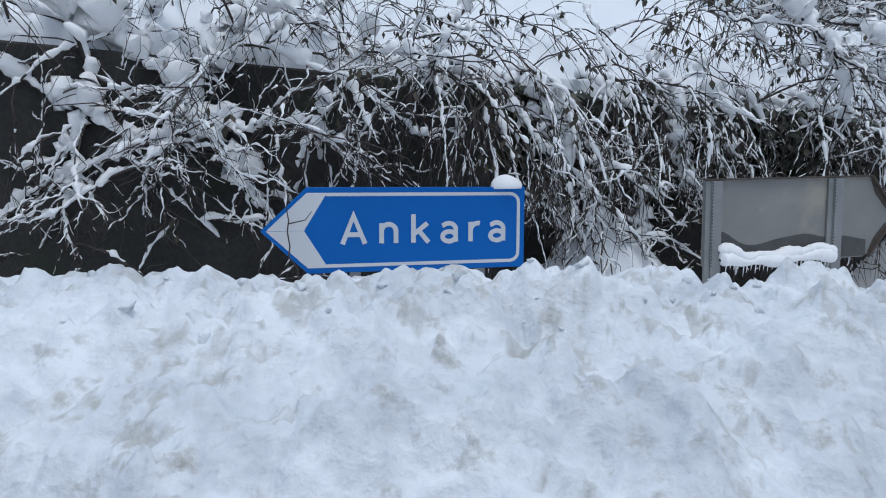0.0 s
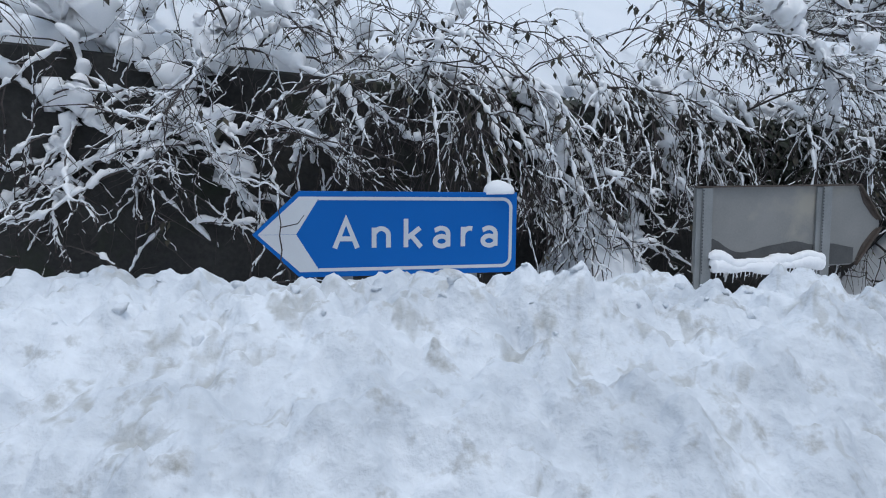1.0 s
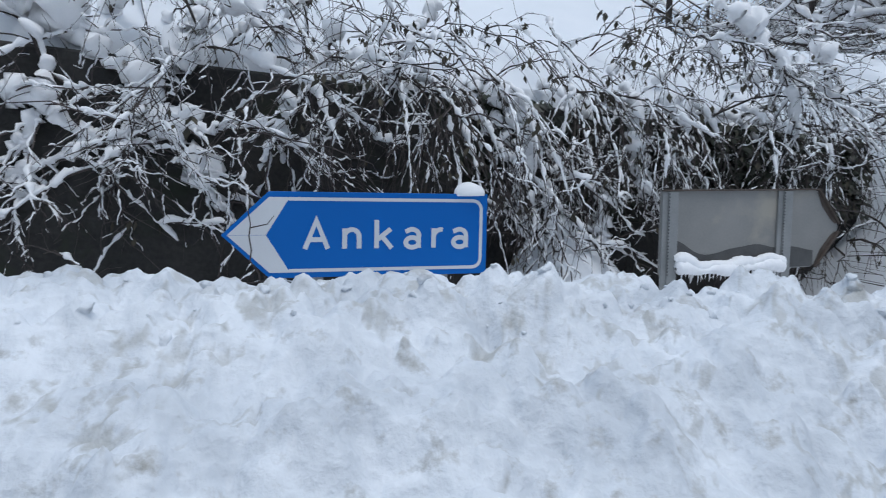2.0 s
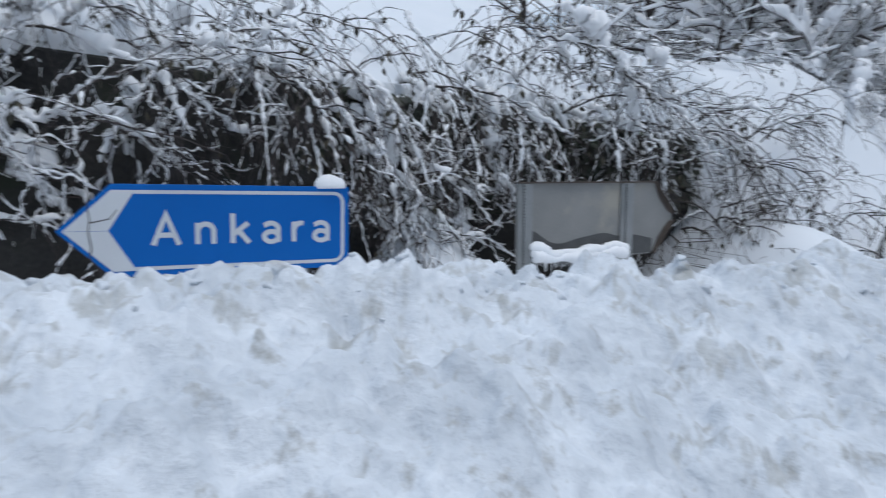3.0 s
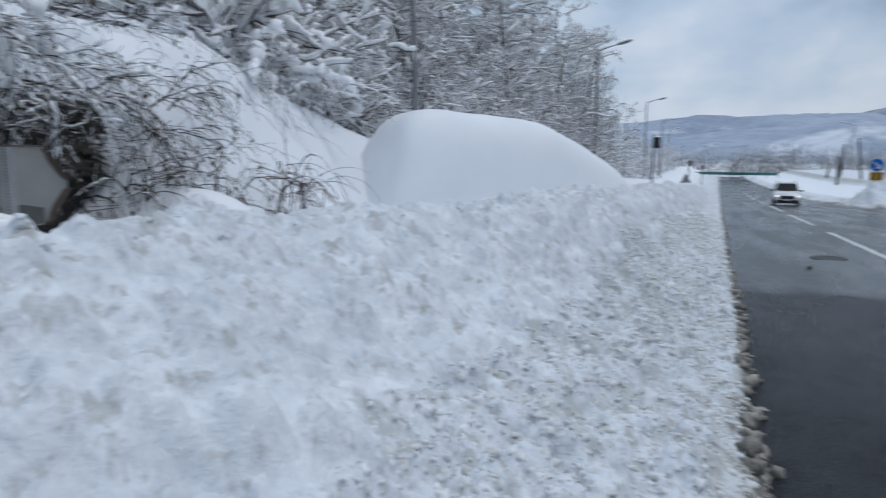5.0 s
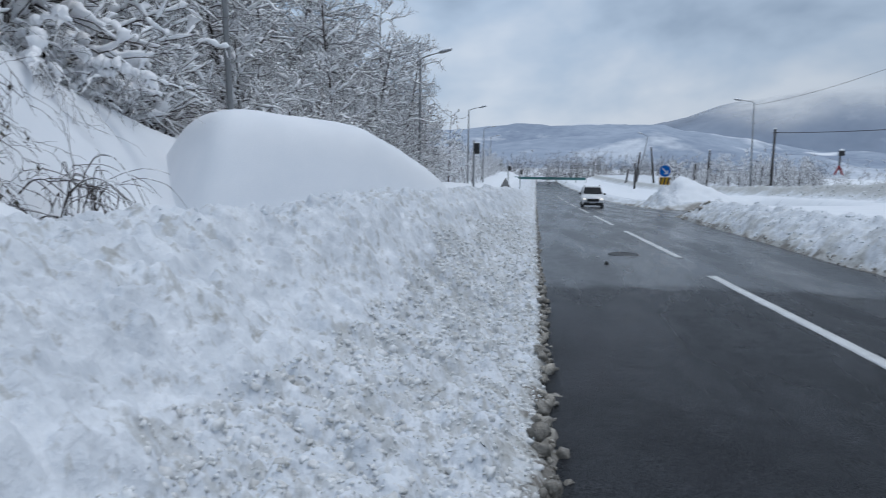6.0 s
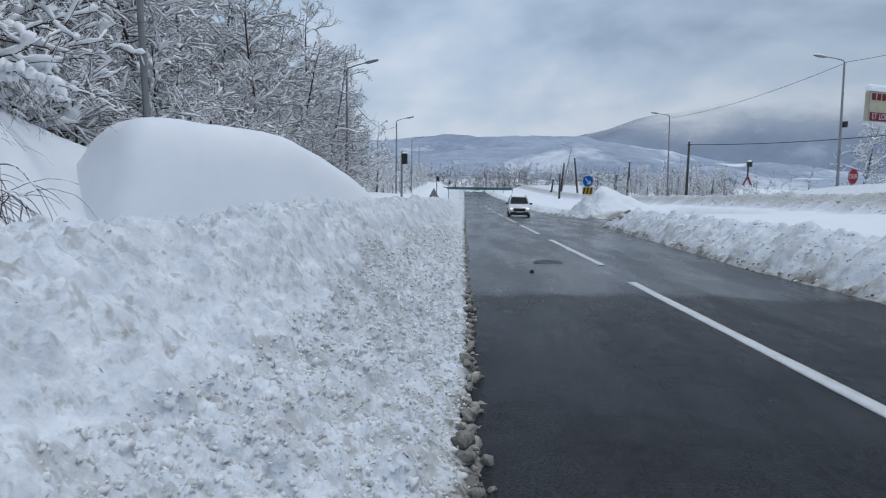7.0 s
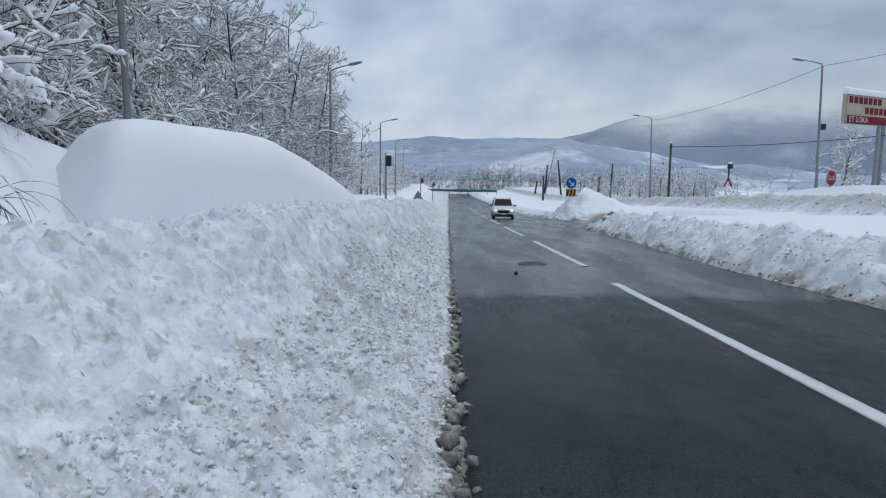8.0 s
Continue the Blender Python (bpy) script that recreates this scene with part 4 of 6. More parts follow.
def snow_on(rg, lines, thick, cover, top_level=3, step_len=(0.022, 0.024, 0.020, 0.025)):
    """Loads of snow on the upper side of branches: swelling and thinning, with bare stretches."""
    out = []
    for pts, rad, level in lines:
        if level > top_level:
            continue
        seg = np.linalg.norm(np.diff(pts, axis=0), axis=1)
        cum = np.concatenate([[0], np.cumsum(seg)])
        m = max(int(cum[-1] / step_len[min(level, 3)]) + 1, 3)
        q = np.linspace(0, cum[-1], m)
        P = np.stack([np.interp(q, cum, pts[:, c]) for c in range(3)], 1)
        R = np.interp(q, cum, rad)
        t = np.gradient(P, axis=0)
        t /= np.linalg.norm(t, axis=1)[:, None] + 1e-9
        flat = np.clip(1.15 - 0.85 * t[:, 2] ** 2, 0.62 if level == 0 and thick > 2 else 0.38, 1)
        if level >= 2 and rg.random() > (cover + 0.25 if level == 2 else 0.6 * cover):
            continue
        off = rg.random() * 900
        nz = 0.65 * value_noise(q * (2.6 + 2 * level) + off, q * 0 + off, 3) + 0.35 * value_noise(q * (9 + 4 * level) + off, q * 0 - off, 4)
        heavy = (thick, 1 + 0.45 * (thick - 1), 1 + 0.12 * (thick - 1), 1)[min(level, 3)]
        knob = value_noise(q * 23 + off, q * 0, 6) if level < 2 else value_noise(q * 46 + off, q * 0, 6)
        lump = 0.45 + 1.1 * value_noise(q * 6.5 + off, q * 0, 8) if level == 0 and thick > 2 else 1.0
        g = np.clip((nz - (0.92 - cover)) * 4.0, 0, 1.0) * np.clip((1.02 - q / (cum[-1] + 1e-9)) * 4, 0, 1) * flat * SNOW_SIZE[min(level, 3)] * heavy * (0.2 + 1.5 * knob ** 1.3) * lump
        live = g > 0.0012
        i = 0
        while i < m:
            if live[i]:
                j = i
                while j + 1 < m and live[j + 1]:
                    j += 1
                if j - i >= 1 and (level > 0 or q[j] - q[i] > 2.4 * g[i:j + 1].max()):
                    gg = g[i:j + 1].copy()
                    pp = P[i:j + 1].copy()
                    pp[:, 2] += R[i:j + 1] * 0.5 + gg * 0.6
                    gg = gg + R[i:j + 1] * 0.3
                    # blunt ends
                    pp = np.concatenate([[pp[0] - t[i] * gg[0] * 0.8, pp[0] - t[i] * gg[0] * 0.5], pp, [pp[-1] + t[j] * gg[-1] * 0.5, pp[-1] + t[j] * gg[-1] * 0.8]])
                    gg = np.concatenate([[gg[0] * 0.02, gg[0] * 0.6], gg, [gg[-1] * 0.6, gg[-1] * 0.02]])
                    out.append((pp, gg, level))
                i = j + 1
            else:
                i += 1
    return out


def join_tubes(lines, sides):
    """Tubes of several levels, the finer ones with fewer sides, as one mesh."""
    V, F, M = [], [], 0
    for lv in sorted({ln[2] for ln in lines}):
        me = tubes([(p, r) for p, r, k in lines if k == lv], sides[min(lv, len(sides) - 1)])
        if me is None:
            continue
        co = np.empty(len(me.vertices) * 3)
        me.vertices.foreach_get("co", co)
        fi = np.empty(len(me.loops), np.int64)
        me.loops.foreach_get("vertex_index", fi)
        V.append(co.reshape(-1, 3))
        F.append(fi.reshape(-1, 4) + M)
        M += len(me.vertices)
        bpy.data.meshes.remove(me)
    if not V:
        return None
    V, F = np.concatenate(V), np.concatenate(F)
    me = bpy.data.meshes.new("joined")
    me.vertices.add(len(V))
    me.vertices.foreach_set("co", V.ravel())
    me.loops.add(F.size)
    me.loops.foreach_set("vertex_index", F.ravel())
    me.polygons.add(len(F))
    me.polygons.foreach_set("loop_start", np.arange(0, F.size, 4))
    me.polygons.foreach_set("use_smooth", np.ones(len(F), bool))
    me.update(calc_edges=True)
    return me


def leaf_mesh(rg, lines, count, size):
    """Small withered leaves hanging from twigs: folded blades, each its own island."""
    v, f = [], []
    twigs = [ln for ln in lines if ln[2] >= 1]
    for _ in range(count):
        pts, rad, _l = twigs[rg.integers(len(twigs))]
        p = pts[rg.integers(len(pts))]
        a = rg.random() * 6.28
        s = size * (0.6 + 0.8 * rg.random())
        ex, ey = np.array([math.cos(a), math.sin(a), 0]), np.array([-math.sin(a), math.cos(a), 0])
        dn = np.array([0.35 * rg.normal(), 0.35 * rg.normal(), -1.0])
        dn /= np.linalg.norm(dn)
        q = [p, p + dn * s * 0.45 + ex * s * 0.30 + ey * s * 0.08, p + dn * s * 1.1, p + dn * s * 0.45 - ex * s * 0.30 + ey * s * 0.08, p + dn * s * 0.5 - ey * s * 0.05]
        b = len(v)
        v += q
        f += [(b, b + 1, b + 4), (b + 1, b + 2, b + 4), (b + 2, b + 3, b + 4), (b + 3, b, b + 4)]
    return mesh_of("leaves", v, f) if v else None


def behind_signs(pts, at):
    """Keeps branches off the sign boards: they hang behind them."""
    w = pts + np.array(at)
    lim = 4.40 + 0.105 * (w[:, 0] - 1.238) + 0.10
    low = (w[:, 2] < 1.86) & (w[:, 0] > -0.75) & (w[:, 0] < 4.6)
    w[:, 1] = np.where(low, np.maximum(w[:, 1], lim + 0.05 * np.sin(w[:, 0] * 23)), w[:, 1])
    return w - np.array(at)


def shrub_of(rg, stems, at, label, thick, cover, kids, droop, wander, leaves, leaf=0.045, lift=0.0, n=9, group="shrubs over the wall", scale=1.0):
    """A bush from its main stems, with side shoots, snow and leaves."""
    lines = []
    for pts in stems:
        lines.append((pts, np.linspace(RADII[0], RADII[0] * 0.4, len(pts)), 0))
        offshoots(rg, lines, pts, float(np.linalg.norm(np.diff(pts, axis=0), axis=1).sum()), 1, droop, wander, kids, n, lift)
    lines = [(behind_signs(p, at), r * scale, k) for p, r, k in lines]
    s = thing("shrub", Matrix.Translation(at), label, "shrub", group)
    for p, r, k in lines:
        if k == 0:
            part("stem", tubes([(p, r)], 6), BARK, s, "dark wet stem")
    tw = join_tubes([ln for ln in lines if ln[2] > 0], (5, 4, 3, 3))
    if tw:
        tagged(part("twig_tangle", tw, TWIG, s, "thin bare brown twigs"), kind="stuff")
    sn = join_tubes(snow_on(rg, lines, thick, cover), (8, 5, 4, 3))
    if sn:
        co = np.empty(len(sn.vertices) * 3)
        sn.vertices.foreach_get("co", co)
        c = co.reshape(-1, 3)
        w = c + np.array(at)
        for k, (u, v) in enumerate(((w[:, 1], w[:, 2]), (w[:, 2], w[:, 0]), (w[:, 0], w[:, 1]))):
            c[:, k] += (0.055 if thick > 2 else 0.014) * (value_noise(u * 13 + w[:, k] * 7, v * 13, 90 + k) - 0.5) + (0.016 if thick > 2 else 0.008) * (value_noise(u * 42, v * 55 + w[:, k] * 30, 95 + k) - 0.5)
        sn.vertices.foreach_set("co", c.ravel())
        tagged(part("snow_load", sn, SNOW_BOUGH, s, "snow lying along the branches"), kind="stuff")
    if leaves:
        tagged(part("withered_foliage", leaf_mesh(rg, lines, leaves, leaf), LEAF, s, "withered hanging leaves"), kind="stuff")
    return s


def shrub(seed, at, stems, length, lean, spread, label, thick=1.0, cover=0.55, kids=(7, 5, 3), droop=0.08, wander=0.2, leaves=0, group="shrubs over the wall", scale=1.0, n=9):
    rg = np.random.default_rng(seed)
    st = []
    for i in range(stems):
        p = rg.normal(0, 1, 3) * np.array([0.35, 0.15, 0.03])
        st.append(bend_line(rg, p, np.array(lean) + rg.normal(0, 1, 3) * np.array(spread), length * (0.6 + 0.6 * rg.random()), 10, wander * 0.7, droop))
    return shrub_of(rg, st, at, label, thick, cover, kids, droop, wander, leaves, 0.058, 0.0, n, group, scale)


def bough(seed, pts, label, thick, cover, kids=(9, 4, 2), leaves=0, droop=0.05, jitter=0.16):
    """One heavy bough along a given sweep."""
    rg = np.random.default_rng(seed)
    p = np.array(pts, float)
    at = p[0].copy()
    k = np.linspace(0, len(p) - 1, 4 * len(p))
    q = np.stack([np.interp(k, np.arange(len(p)), p[:, c]) for c in range(3)], 1)
    soft = q.copy()
    soft[1:-1] = (q[:-2] + q[1:-1] + q[2:]) / 3
    soft += rg.normal(0, 0.012, soft.shape)
    return shrub_of(rg, [soft - at], tuple(at), label, thick, cover, kids, droop, jitter, leaves, 0.045, 0.0, 9, "heavy boughs", 1.25)


HEAVY = "heavy bough bent down by thick lumps of snow"
HANG = "bough hanging down the wall, coated with snow"
D = 5.05
bough(1, [(0.27, D, 2.80), (0.16, D - .05, 2.60), (0.02, D - .1, 2.38), (-0.14, D - .15, 2.18), (-0.21, D - .15, 2.02), (-0.28, D - .12, 1.79)], HEAVY, 2.6, 0.78)
bough(2, [(-0.99, D, 2.27), (-0.88, D, 2.15), (-0.67, D - .1, 2.12), (-0.43, D - .1, 2.14), (-0.19, D - .1, 2.11), (0.02, D, 2.03)], HEAVY, 2.2, 0.78)
bough(3, [(-1.99, D + .3, 3.01), (-1.68, D + .2, 2.87), (-1.40, D + .1, 2.66), (-1.18, D, 2.52), (-1.02, D - .1, 2.39), (-1.0, D - .1, 2.19)], HEAVY, 4.4, 0.88)
bough(4, [(-0.67, D, 2.84), (-0.73, D, 2.64), (-0.92, D, 2.52), (-1.09, D, 2.25), (-1.22, D - .1, 1.97), (-1.38, D - .1, 1.86)], HEAVY, 4.2, 0.88)
bough(5, [(-1.02, D, 2.39), (-0.92, D - .1, 2.13), (-0.72, D - .1, 1.88), (-0.65, D, 1.68), (-0.54, D, 1.53)], HEAVY, 4.2, 0.86)
bough(6, [(-1.83, D, 2.06), (-1.88, D, 1.75), (-1.89, D - .1, 1.31)], HANG, 2.6, 0.7)
bough(7, [(-2.24, D, 2.58), (-1.94, D, 2.37), (-1.62, D, 2.24), (-1.34, D, 1.94), (-1.20, D - .1, 1.69), (-0.87, D, 1.39)], HEAVY, 2.3, 0.72)
bough(8, [(-1.72, D, 2.79), (-1.67, D, 2.45), (-1.74, D, 2.14), (-1.98, D, 1.91), (-2.31, D, 1.88)], HEAVY, 2.8, 0.8)
bough(9, [(1.58, D + .2, 2.43), (1.69, D, 2.09), (1.80, D - .1, 1.78), (1.89, D - .2, 1.38), (1.92, D - .2, 1.11)], HANG, 3.4, 0.85)
bough(10, [(1.18, D + .2, 2.48), (1.40, D, 2.22), (1.66, D - .1, 1.78), (1.80, D - .2, 1.34), (1.85, D - .2, 1.06)], HANG, 2.8, 0.8)
bough(11, [(2.71, D + .1, 2.43), (2.71, D, 2.21), (2.72, D, 1.89), (2.78, D, 1.58)], HANG, 3.4, 0.85)
bough(12, [(3.05, D + .2, 2.43), (3.14, D, 2.16), (3.20, D, 1.75)], HANG, 2.4, 0.8)
bough(13, [(3.01, D, 3.04), (3.16, D, 2.93), (3.46, D, 2.91), (3.66, D, 2.90)], "thick bare limb across the slope", 0.9, 0.6, (6, 5, 3), 24)
bough(14, [(0.20, D, 2.40), (0.40, D - .1, 2.23), (0.61, D - .1, 2.06), (0.82, D, 2.02)], HEAVY, 1.1, 0.62)
bough(15, [(-2.34, D, 1.49), (-2.10, D, 1.76), (-1.76, D, 1.87), (-1.48, D, 2.02), (-1.25, D, 2.13)], HEAVY, 2.3, 0.76)
bough(16, [(3.65, D, 3.09), (3.86, D, 2.83), (4.18, D, 2.60), (4.55, D, 2.33)], HEAVY, 2.8, 0.76, (9, 5, 3), 30)
bough(17, [(2.03, D + .3, 3.07), (2.12, D + .1, 2.77), (2.12, D, 2.43), (2.03, D, 2.04), (1.94, D, 1.69)], HANG, 1.2, 0.6, (9, 5, 3), 20)

bough(18, [(1.66, D + .2, 2.40), (1.82, D, 2.02), (1.92, D - .05, 1.72), (2.02, D - .1, 1.40), (2.06, D - .1, 1.12)], HANG, 3.4, 0.85)
bough(19, [(1.52, D + .2, 2.30), (1.62, D + .05, 1.98), (1.68, D, 1.66), (1.74, D - .05, 1.36), (1.76, D - .05, 1.08)], HANG, 2.6, 0.8)
bough(20, [(2.30, D + .1, 2.0), (2.34, D, 1.70), (2.40, D, 1.42), (2.42, D - .05, 1.15)], HANG, 3.2, 0.85)

bough(21, [(3.40, D, 3.20), (3.70, D - .05, 2.95), (3.95, D - .1, 2.70), (4.12, D - .1, 2.40), (4.16, D, 2.10)], HEAVY, 3.0, 0.85)
bough(22, [(4.40, D, 3.20), (4.32, D, 2.90), (4.48, D - .1, 2.60), (4.62, D, 2.20)], HEAVY, 3.0, 0.85)
bough(23, [(1.05, D + .1, 3.05), (0.86, D, 2.88), (0.78, D - .05, 2.66), (0.60, D - .1, 2.50)], HEAVY, 2.2, 0.75)

rgp = random.Random(12)
# shrubs rooted above the wall, hanging over its face
for i, x in enumerate(np.linspace(-3.3, 6.2, 13)):
    x = float(x) + rgp.uniform(-0.2, 0.2)
    left = x < 0.2
    shrub(100 + i, (x, float(wall_y(x)) + 0.05, float(wall_top(min(x, 5.6))) + 0.12), 3, 1.6, (rgp.uniform(-0.7, 0.7), -0.55, 0.10), (0.6, 0.15, 0.3),
          "leafless shrub hanging over the wall, laden with snow", 1.6 if left else 1.2, 0.50 if left else 0.46, (6, 4, 3) if left else (5, 3, 2), 0.07 if left else 0.14, 0.21, 4 if left else 30)
# long thin shoots trailing straight down the wall
for i, x in enumerate((1.0, 1.25, 1.45, 1.6, 2.1, 2.45, 2.9, 3.1, 3.7, 4.3, 4.9, 5.2)):
    x = float(x) + rgp.uniform(-0.08, 0.08)
    shrub(150 + i, (x, float(wall_y(x)) + 0.10, float(wall_top(x)) + 0.12), 3, 1.4, (rgp.uniform(-0.15, 0.35), -0.75, 0.35), (0.25, 0.08, 0.12),
          "trailing bare shoots hanging down the wall", 1.3, 0.54, (6, 3), 0.30, 0.09, 20)
# brambles growing up from the snow in front of the wall
for i, x in enumerate(np.linspace(-3.0, 5.4, 8)):
    x = float(x) + rgp.uniform(-0.2, 0.2)
    y = float(wall_y(x)) - 0.35 + rgp.uniform(-0.15, 0.1)
    shrub(200 + i, (x, y, float(left_z(np.array(x), np.array(y))) - 0.05), 3, 1.3, (rgp.uniform(-0.5, 0.5), -0.05, 0.9), (0.5, 0.15, 0.2),
          "tangle of bare brambles under snow before the wall", 0.7, 0.42, (4, 2, 2), 0.06, 0.14, 5)
# bushes higher on the slope
for i, x in enumerate(np.linspace(-4, 6.4, 13)):
    x = float(x) + rgp.uniform(-0.3, 0.3)
    y = float(wall_y(x)) + rgp.uniform(0.3, 1.2)
    left = x < -0.2
    shrub(300 + i, (x, y, float(left_z(np.array(x), np.array(y))) - 0.05), 3, 1.3, (rgp.uniform(-0.7, 0.7), -0.55, 0.6), (0.5, 0.25, 0.3),
          "bare bush on the snowy slope, dusted with snow", 2.2 if left else (1.8 if x > 2.8 else 0.9), 0.60 if left else 0.36, (4, 3, 2) if left else ((3, 2, 2) if x < 2.8 else (4, 3, 2)), 0.10, 0.15, 8 if left else 75, scale=0.8)
# long rods rooted up the slope, arching out and weeping over the wall's edge
for i, x in enumerate(np.linspace(-1.2, 5.6, 8)):
    x = float(x) + rgp.uniform(-0.2, 0.2)
    y = float(wall_y(x)) + rgp.uniform(1.0, 1.6)
    shrub(350 + i, (x, y, float(left_z(np.array(x), np.array(y))) - 0.05), 3, 2.2, (rgp.uniform(-0.35, 0.35), -1.0, 0.55), (0.3, 0.15, 0.2),
          "bush of long thin rods weeping over the slope", 1.0, 0.36, (6, 3), 0.15, 0.10, 60, scale=0.75)
# thicket where the wall runs out
for i, (x, y, ln) in enumerate(((4.7, 4.9, 1.1), (5.0, 5.0, 1.2), (5.4, 5.4, 1.6), (5.9, 5.7, 1.3), (6.2, 5.6, 1.1), (5.0, 5.3, 1.6), (5.5, 5.1, 1.0), (6.65, 4.75, 0.7), (6.15, 4.9, 0.7))):
    shrub(400 + i, (x, y, float(left_z(np.array(x), np.array(y))) - 0.05), 4, ln, (rgp.uniform(-0.6, 0.3), -0.4, 0.5), (0.5, 0.3, 0.3), "dense bare thicket at the wall's end, dusted with snow", 0.9, 0.34, (6, 4, 2), 0.12, 0.15, 24)
# arching bush on the shoulder: long thin rods bowing over to the ground
def arching_bush(seed, at, rods):
    rg = np.random.default_rng(seed)
    stems = []
    for i in range(rods):
        a = radians(-35 + 60 * rg.normal())
        reach, rise = 0.50 + 0.55 * rg.random(), 0.50 + 0.40 * rg.random()
        k = np.linspace(0, 0.97, 14)
        p = np.stack([reach * k ** 1.3 * math.cos(a), 0.7 * reach * k ** 1.3 * math.sin(a), rise * (1 - (2 * k - 1) ** 2) ** 0.8], 1)
        stems.append(p + rg.normal(0, 0.008, p.shape) + np.array((0.12 * rg.normal(), 0.08 * rg.normal(), 0)))
    return shrub_of(rg, stems, at, "arching bush of long thin rods bowed over the snowy shoulder", 0.7, 0.36, (3, 1), 0.10, 0.05, 0, n=10, scale=0.8)


for i, (x, y, k) in enumerate(((6.95, 4.50, 9), (7.15, 4.30, 8))):
    arching_bush(420 + i, (x, y, float(left_z(np.array(x), np.array(y))) - 0.03), k)


def ivy():
    """Dark evergreen creeper matting the wall, snow caught on its leaves."""
    rg = np.random.default_rng(71)
    s = thing("ivy", pose(3.6, float(wall_y(3.6)), 1.0), "dark green ivy matting the wall, dusted with snow", "creeper")
    at = np.array((3.6, float(wall_y(3.6)), 1.0))

    def blades(n, size, z_low, lift):
        v, f = [], []
        while len(f) < 2 * n:
            x = 1.3 + 4.25 * rg.random()
            top = float(wall_top(x))
            z = top + 0.05 - (top - z_low) * rg.random() ** 1.5
            if value_noise(np.array(x * 3.1), np.array(z * 3.7), 15) + 0.25 * (x - 3) / 2 < 0.42:
                continue
            p = np.array((x, float(wall_y(x)) - 0.05 - 0.10 * rg.random(), z)) - at
            k = size * (0.6 + 0.8 * rg.random())
            a = rg.normal(0, 0.5)
            ex = np.array((math.cos(a), 0.4 * rg.normal(), math.sin(a)))
            dn = np.array((0.5 * rg.normal(), -0.6 + 0.3 * rg.normal(), -0.8)) if not lift else np.array((0.3 * rg.normal(), -0.9, -0.25))
            b = len(v)
            v += [p, p + ex * k * 0.45 + dn * k * 0.4, p + dn * k, p - ex * k * 0.45 + dn * k * 0.4, p + dn * k * 0.45 + np.array((0, 0, 0.18 * k + lift))]
            f += [(b, b + 1, b + 4), (b + 1, b + 2, b + 4), (b + 2, b + 3, b + 4), (b + 3, b, b + 4)]
        return mesh_of("blades", v, f)

    tagged(part("foliage", blades(5200, 0.075, 1.35, 0.0), IVY, s, "dark green ivy leaves"), kind="stuff")
    tagged(part("snow_dust", blades(900, 0.055, 1.45, 0.012), SNOW_BOUGH, s, "pinches of snow on the leaves"), kind="stuff")


ivy()
# one thin shoot standing up before the sign's point
shoot = thing("shoot", pose(-0.27, 4.12, 1.10), "thin dark bramble shoot standing before the sign", "shrub")
part("stem", tubes([(np.array([(0.01, 0, -0.1), (0.0, 0, 0.12), (-0.05, 0, 0.20), (-0.04, 0.01, 0.26), (-0.05, 0, 0.35), (-0.04, 0.01, 0.42), (-0.05, 0, 0.50), (-0.03, 0.01, 0.58)]), np.linspace(0.006, 0.003, 8))], 5), BARK, shoot)
part("side_shoot", tubes([(np.array([(-0.04, 0, 0.40), (0.06, -0.01, 0.42), (0.10, 0, 0.47)]), np.array([0.004, 0.003, 0.002]))], 4), BARK, shoot)

# bushes bowed by heavy snow above the shoulder
for i, (x, y) in enumerate(((9.0, 6.9), (9.9, 6.6), (10.9, 6.9), (8.2, 7.3))):
    shrub(430 + i, (x, y, float(left_z(np.array(x), np.array(y))) - 0.05), 4, 1.7, (rgp.uniform(-0.4, 0.4), -0.35, 0.9), (0.5, 0.3, 0.3),
          "bush bowed down by thick pads of snow", 3.4, 0.8, (5, 4, 2), 0.12, 0.22, 10)


# ---------------------------------------------------------------- poles, lamps and signs along the road
def lathe(profile, sides=16):
    """A turned body from (radius, z) pairs."""
    bm = bmesh.new()
    rings = [[bm.verts.new((r * math.cos(2 * math.pi * i / sides), r * math.sin(2 * math.pi * i / sides), z)) for i in range(sides)] for r, z in profile]
    for a, b in zip(rings, rings[1:]):
        for i in range(sides):
            f = bm.faces.new((a[i], a[(i + 1) % sides], b[(i + 1) % sides], b[i]))
            f.smooth = True
    bm.faces.new(rings[0][::-1])
    bm.faces.new(rings[-1])
    return bm


def street_lamp(at, height, arm_turn, label, lean=0.0):
    s = thing("street_lamp", Matrix.Translation(at) @ pose(0, 0, 0, 0, lean, arm_turn), label, "street lamp", "street lamps")
    part("pole", lathe([(0.11, -0.3), (0.10, 0.5), (0.085, height * 0.5), (0.062, height - 0.05), (0.05, height)], 14), POLE, s)
    arm = [(np.array([(0, 0, height - 0.05), (0.10, 0, height + 0.10), (0.7, 0, height + 0.25), (1.35, 0, height + 0.36)]), np.array([0.045, 0.042, 0.036, 0.03]))]
    part("arm", tubes(arm, 10), POLE, s)
    own = snow_cap(0.85, 0.30, -0.12, 3)
    bmesh.ops.recalc_face_normals(own, faces=own.faces[:])
    head = part("lamp_head", own, POLE, s, "grey cobra lamp head", pose(1.70, 0, height + 0.44, 0, -8, 0))
    part("snow_cap", snow_cap(0.84, 0.28, 0.10, 4), SNOW_BOUGH, head, "strip of snow on the lamp head")
    return s


def left_at(x, y):
    return (x, y, float(left_z(np.array(x), np.array(y), 0.0)) - 0.05)


def right_at(x, y):
    return (x, y, float(right_z(np.array(float(x)), np.array(float(y)))) - 0.03)


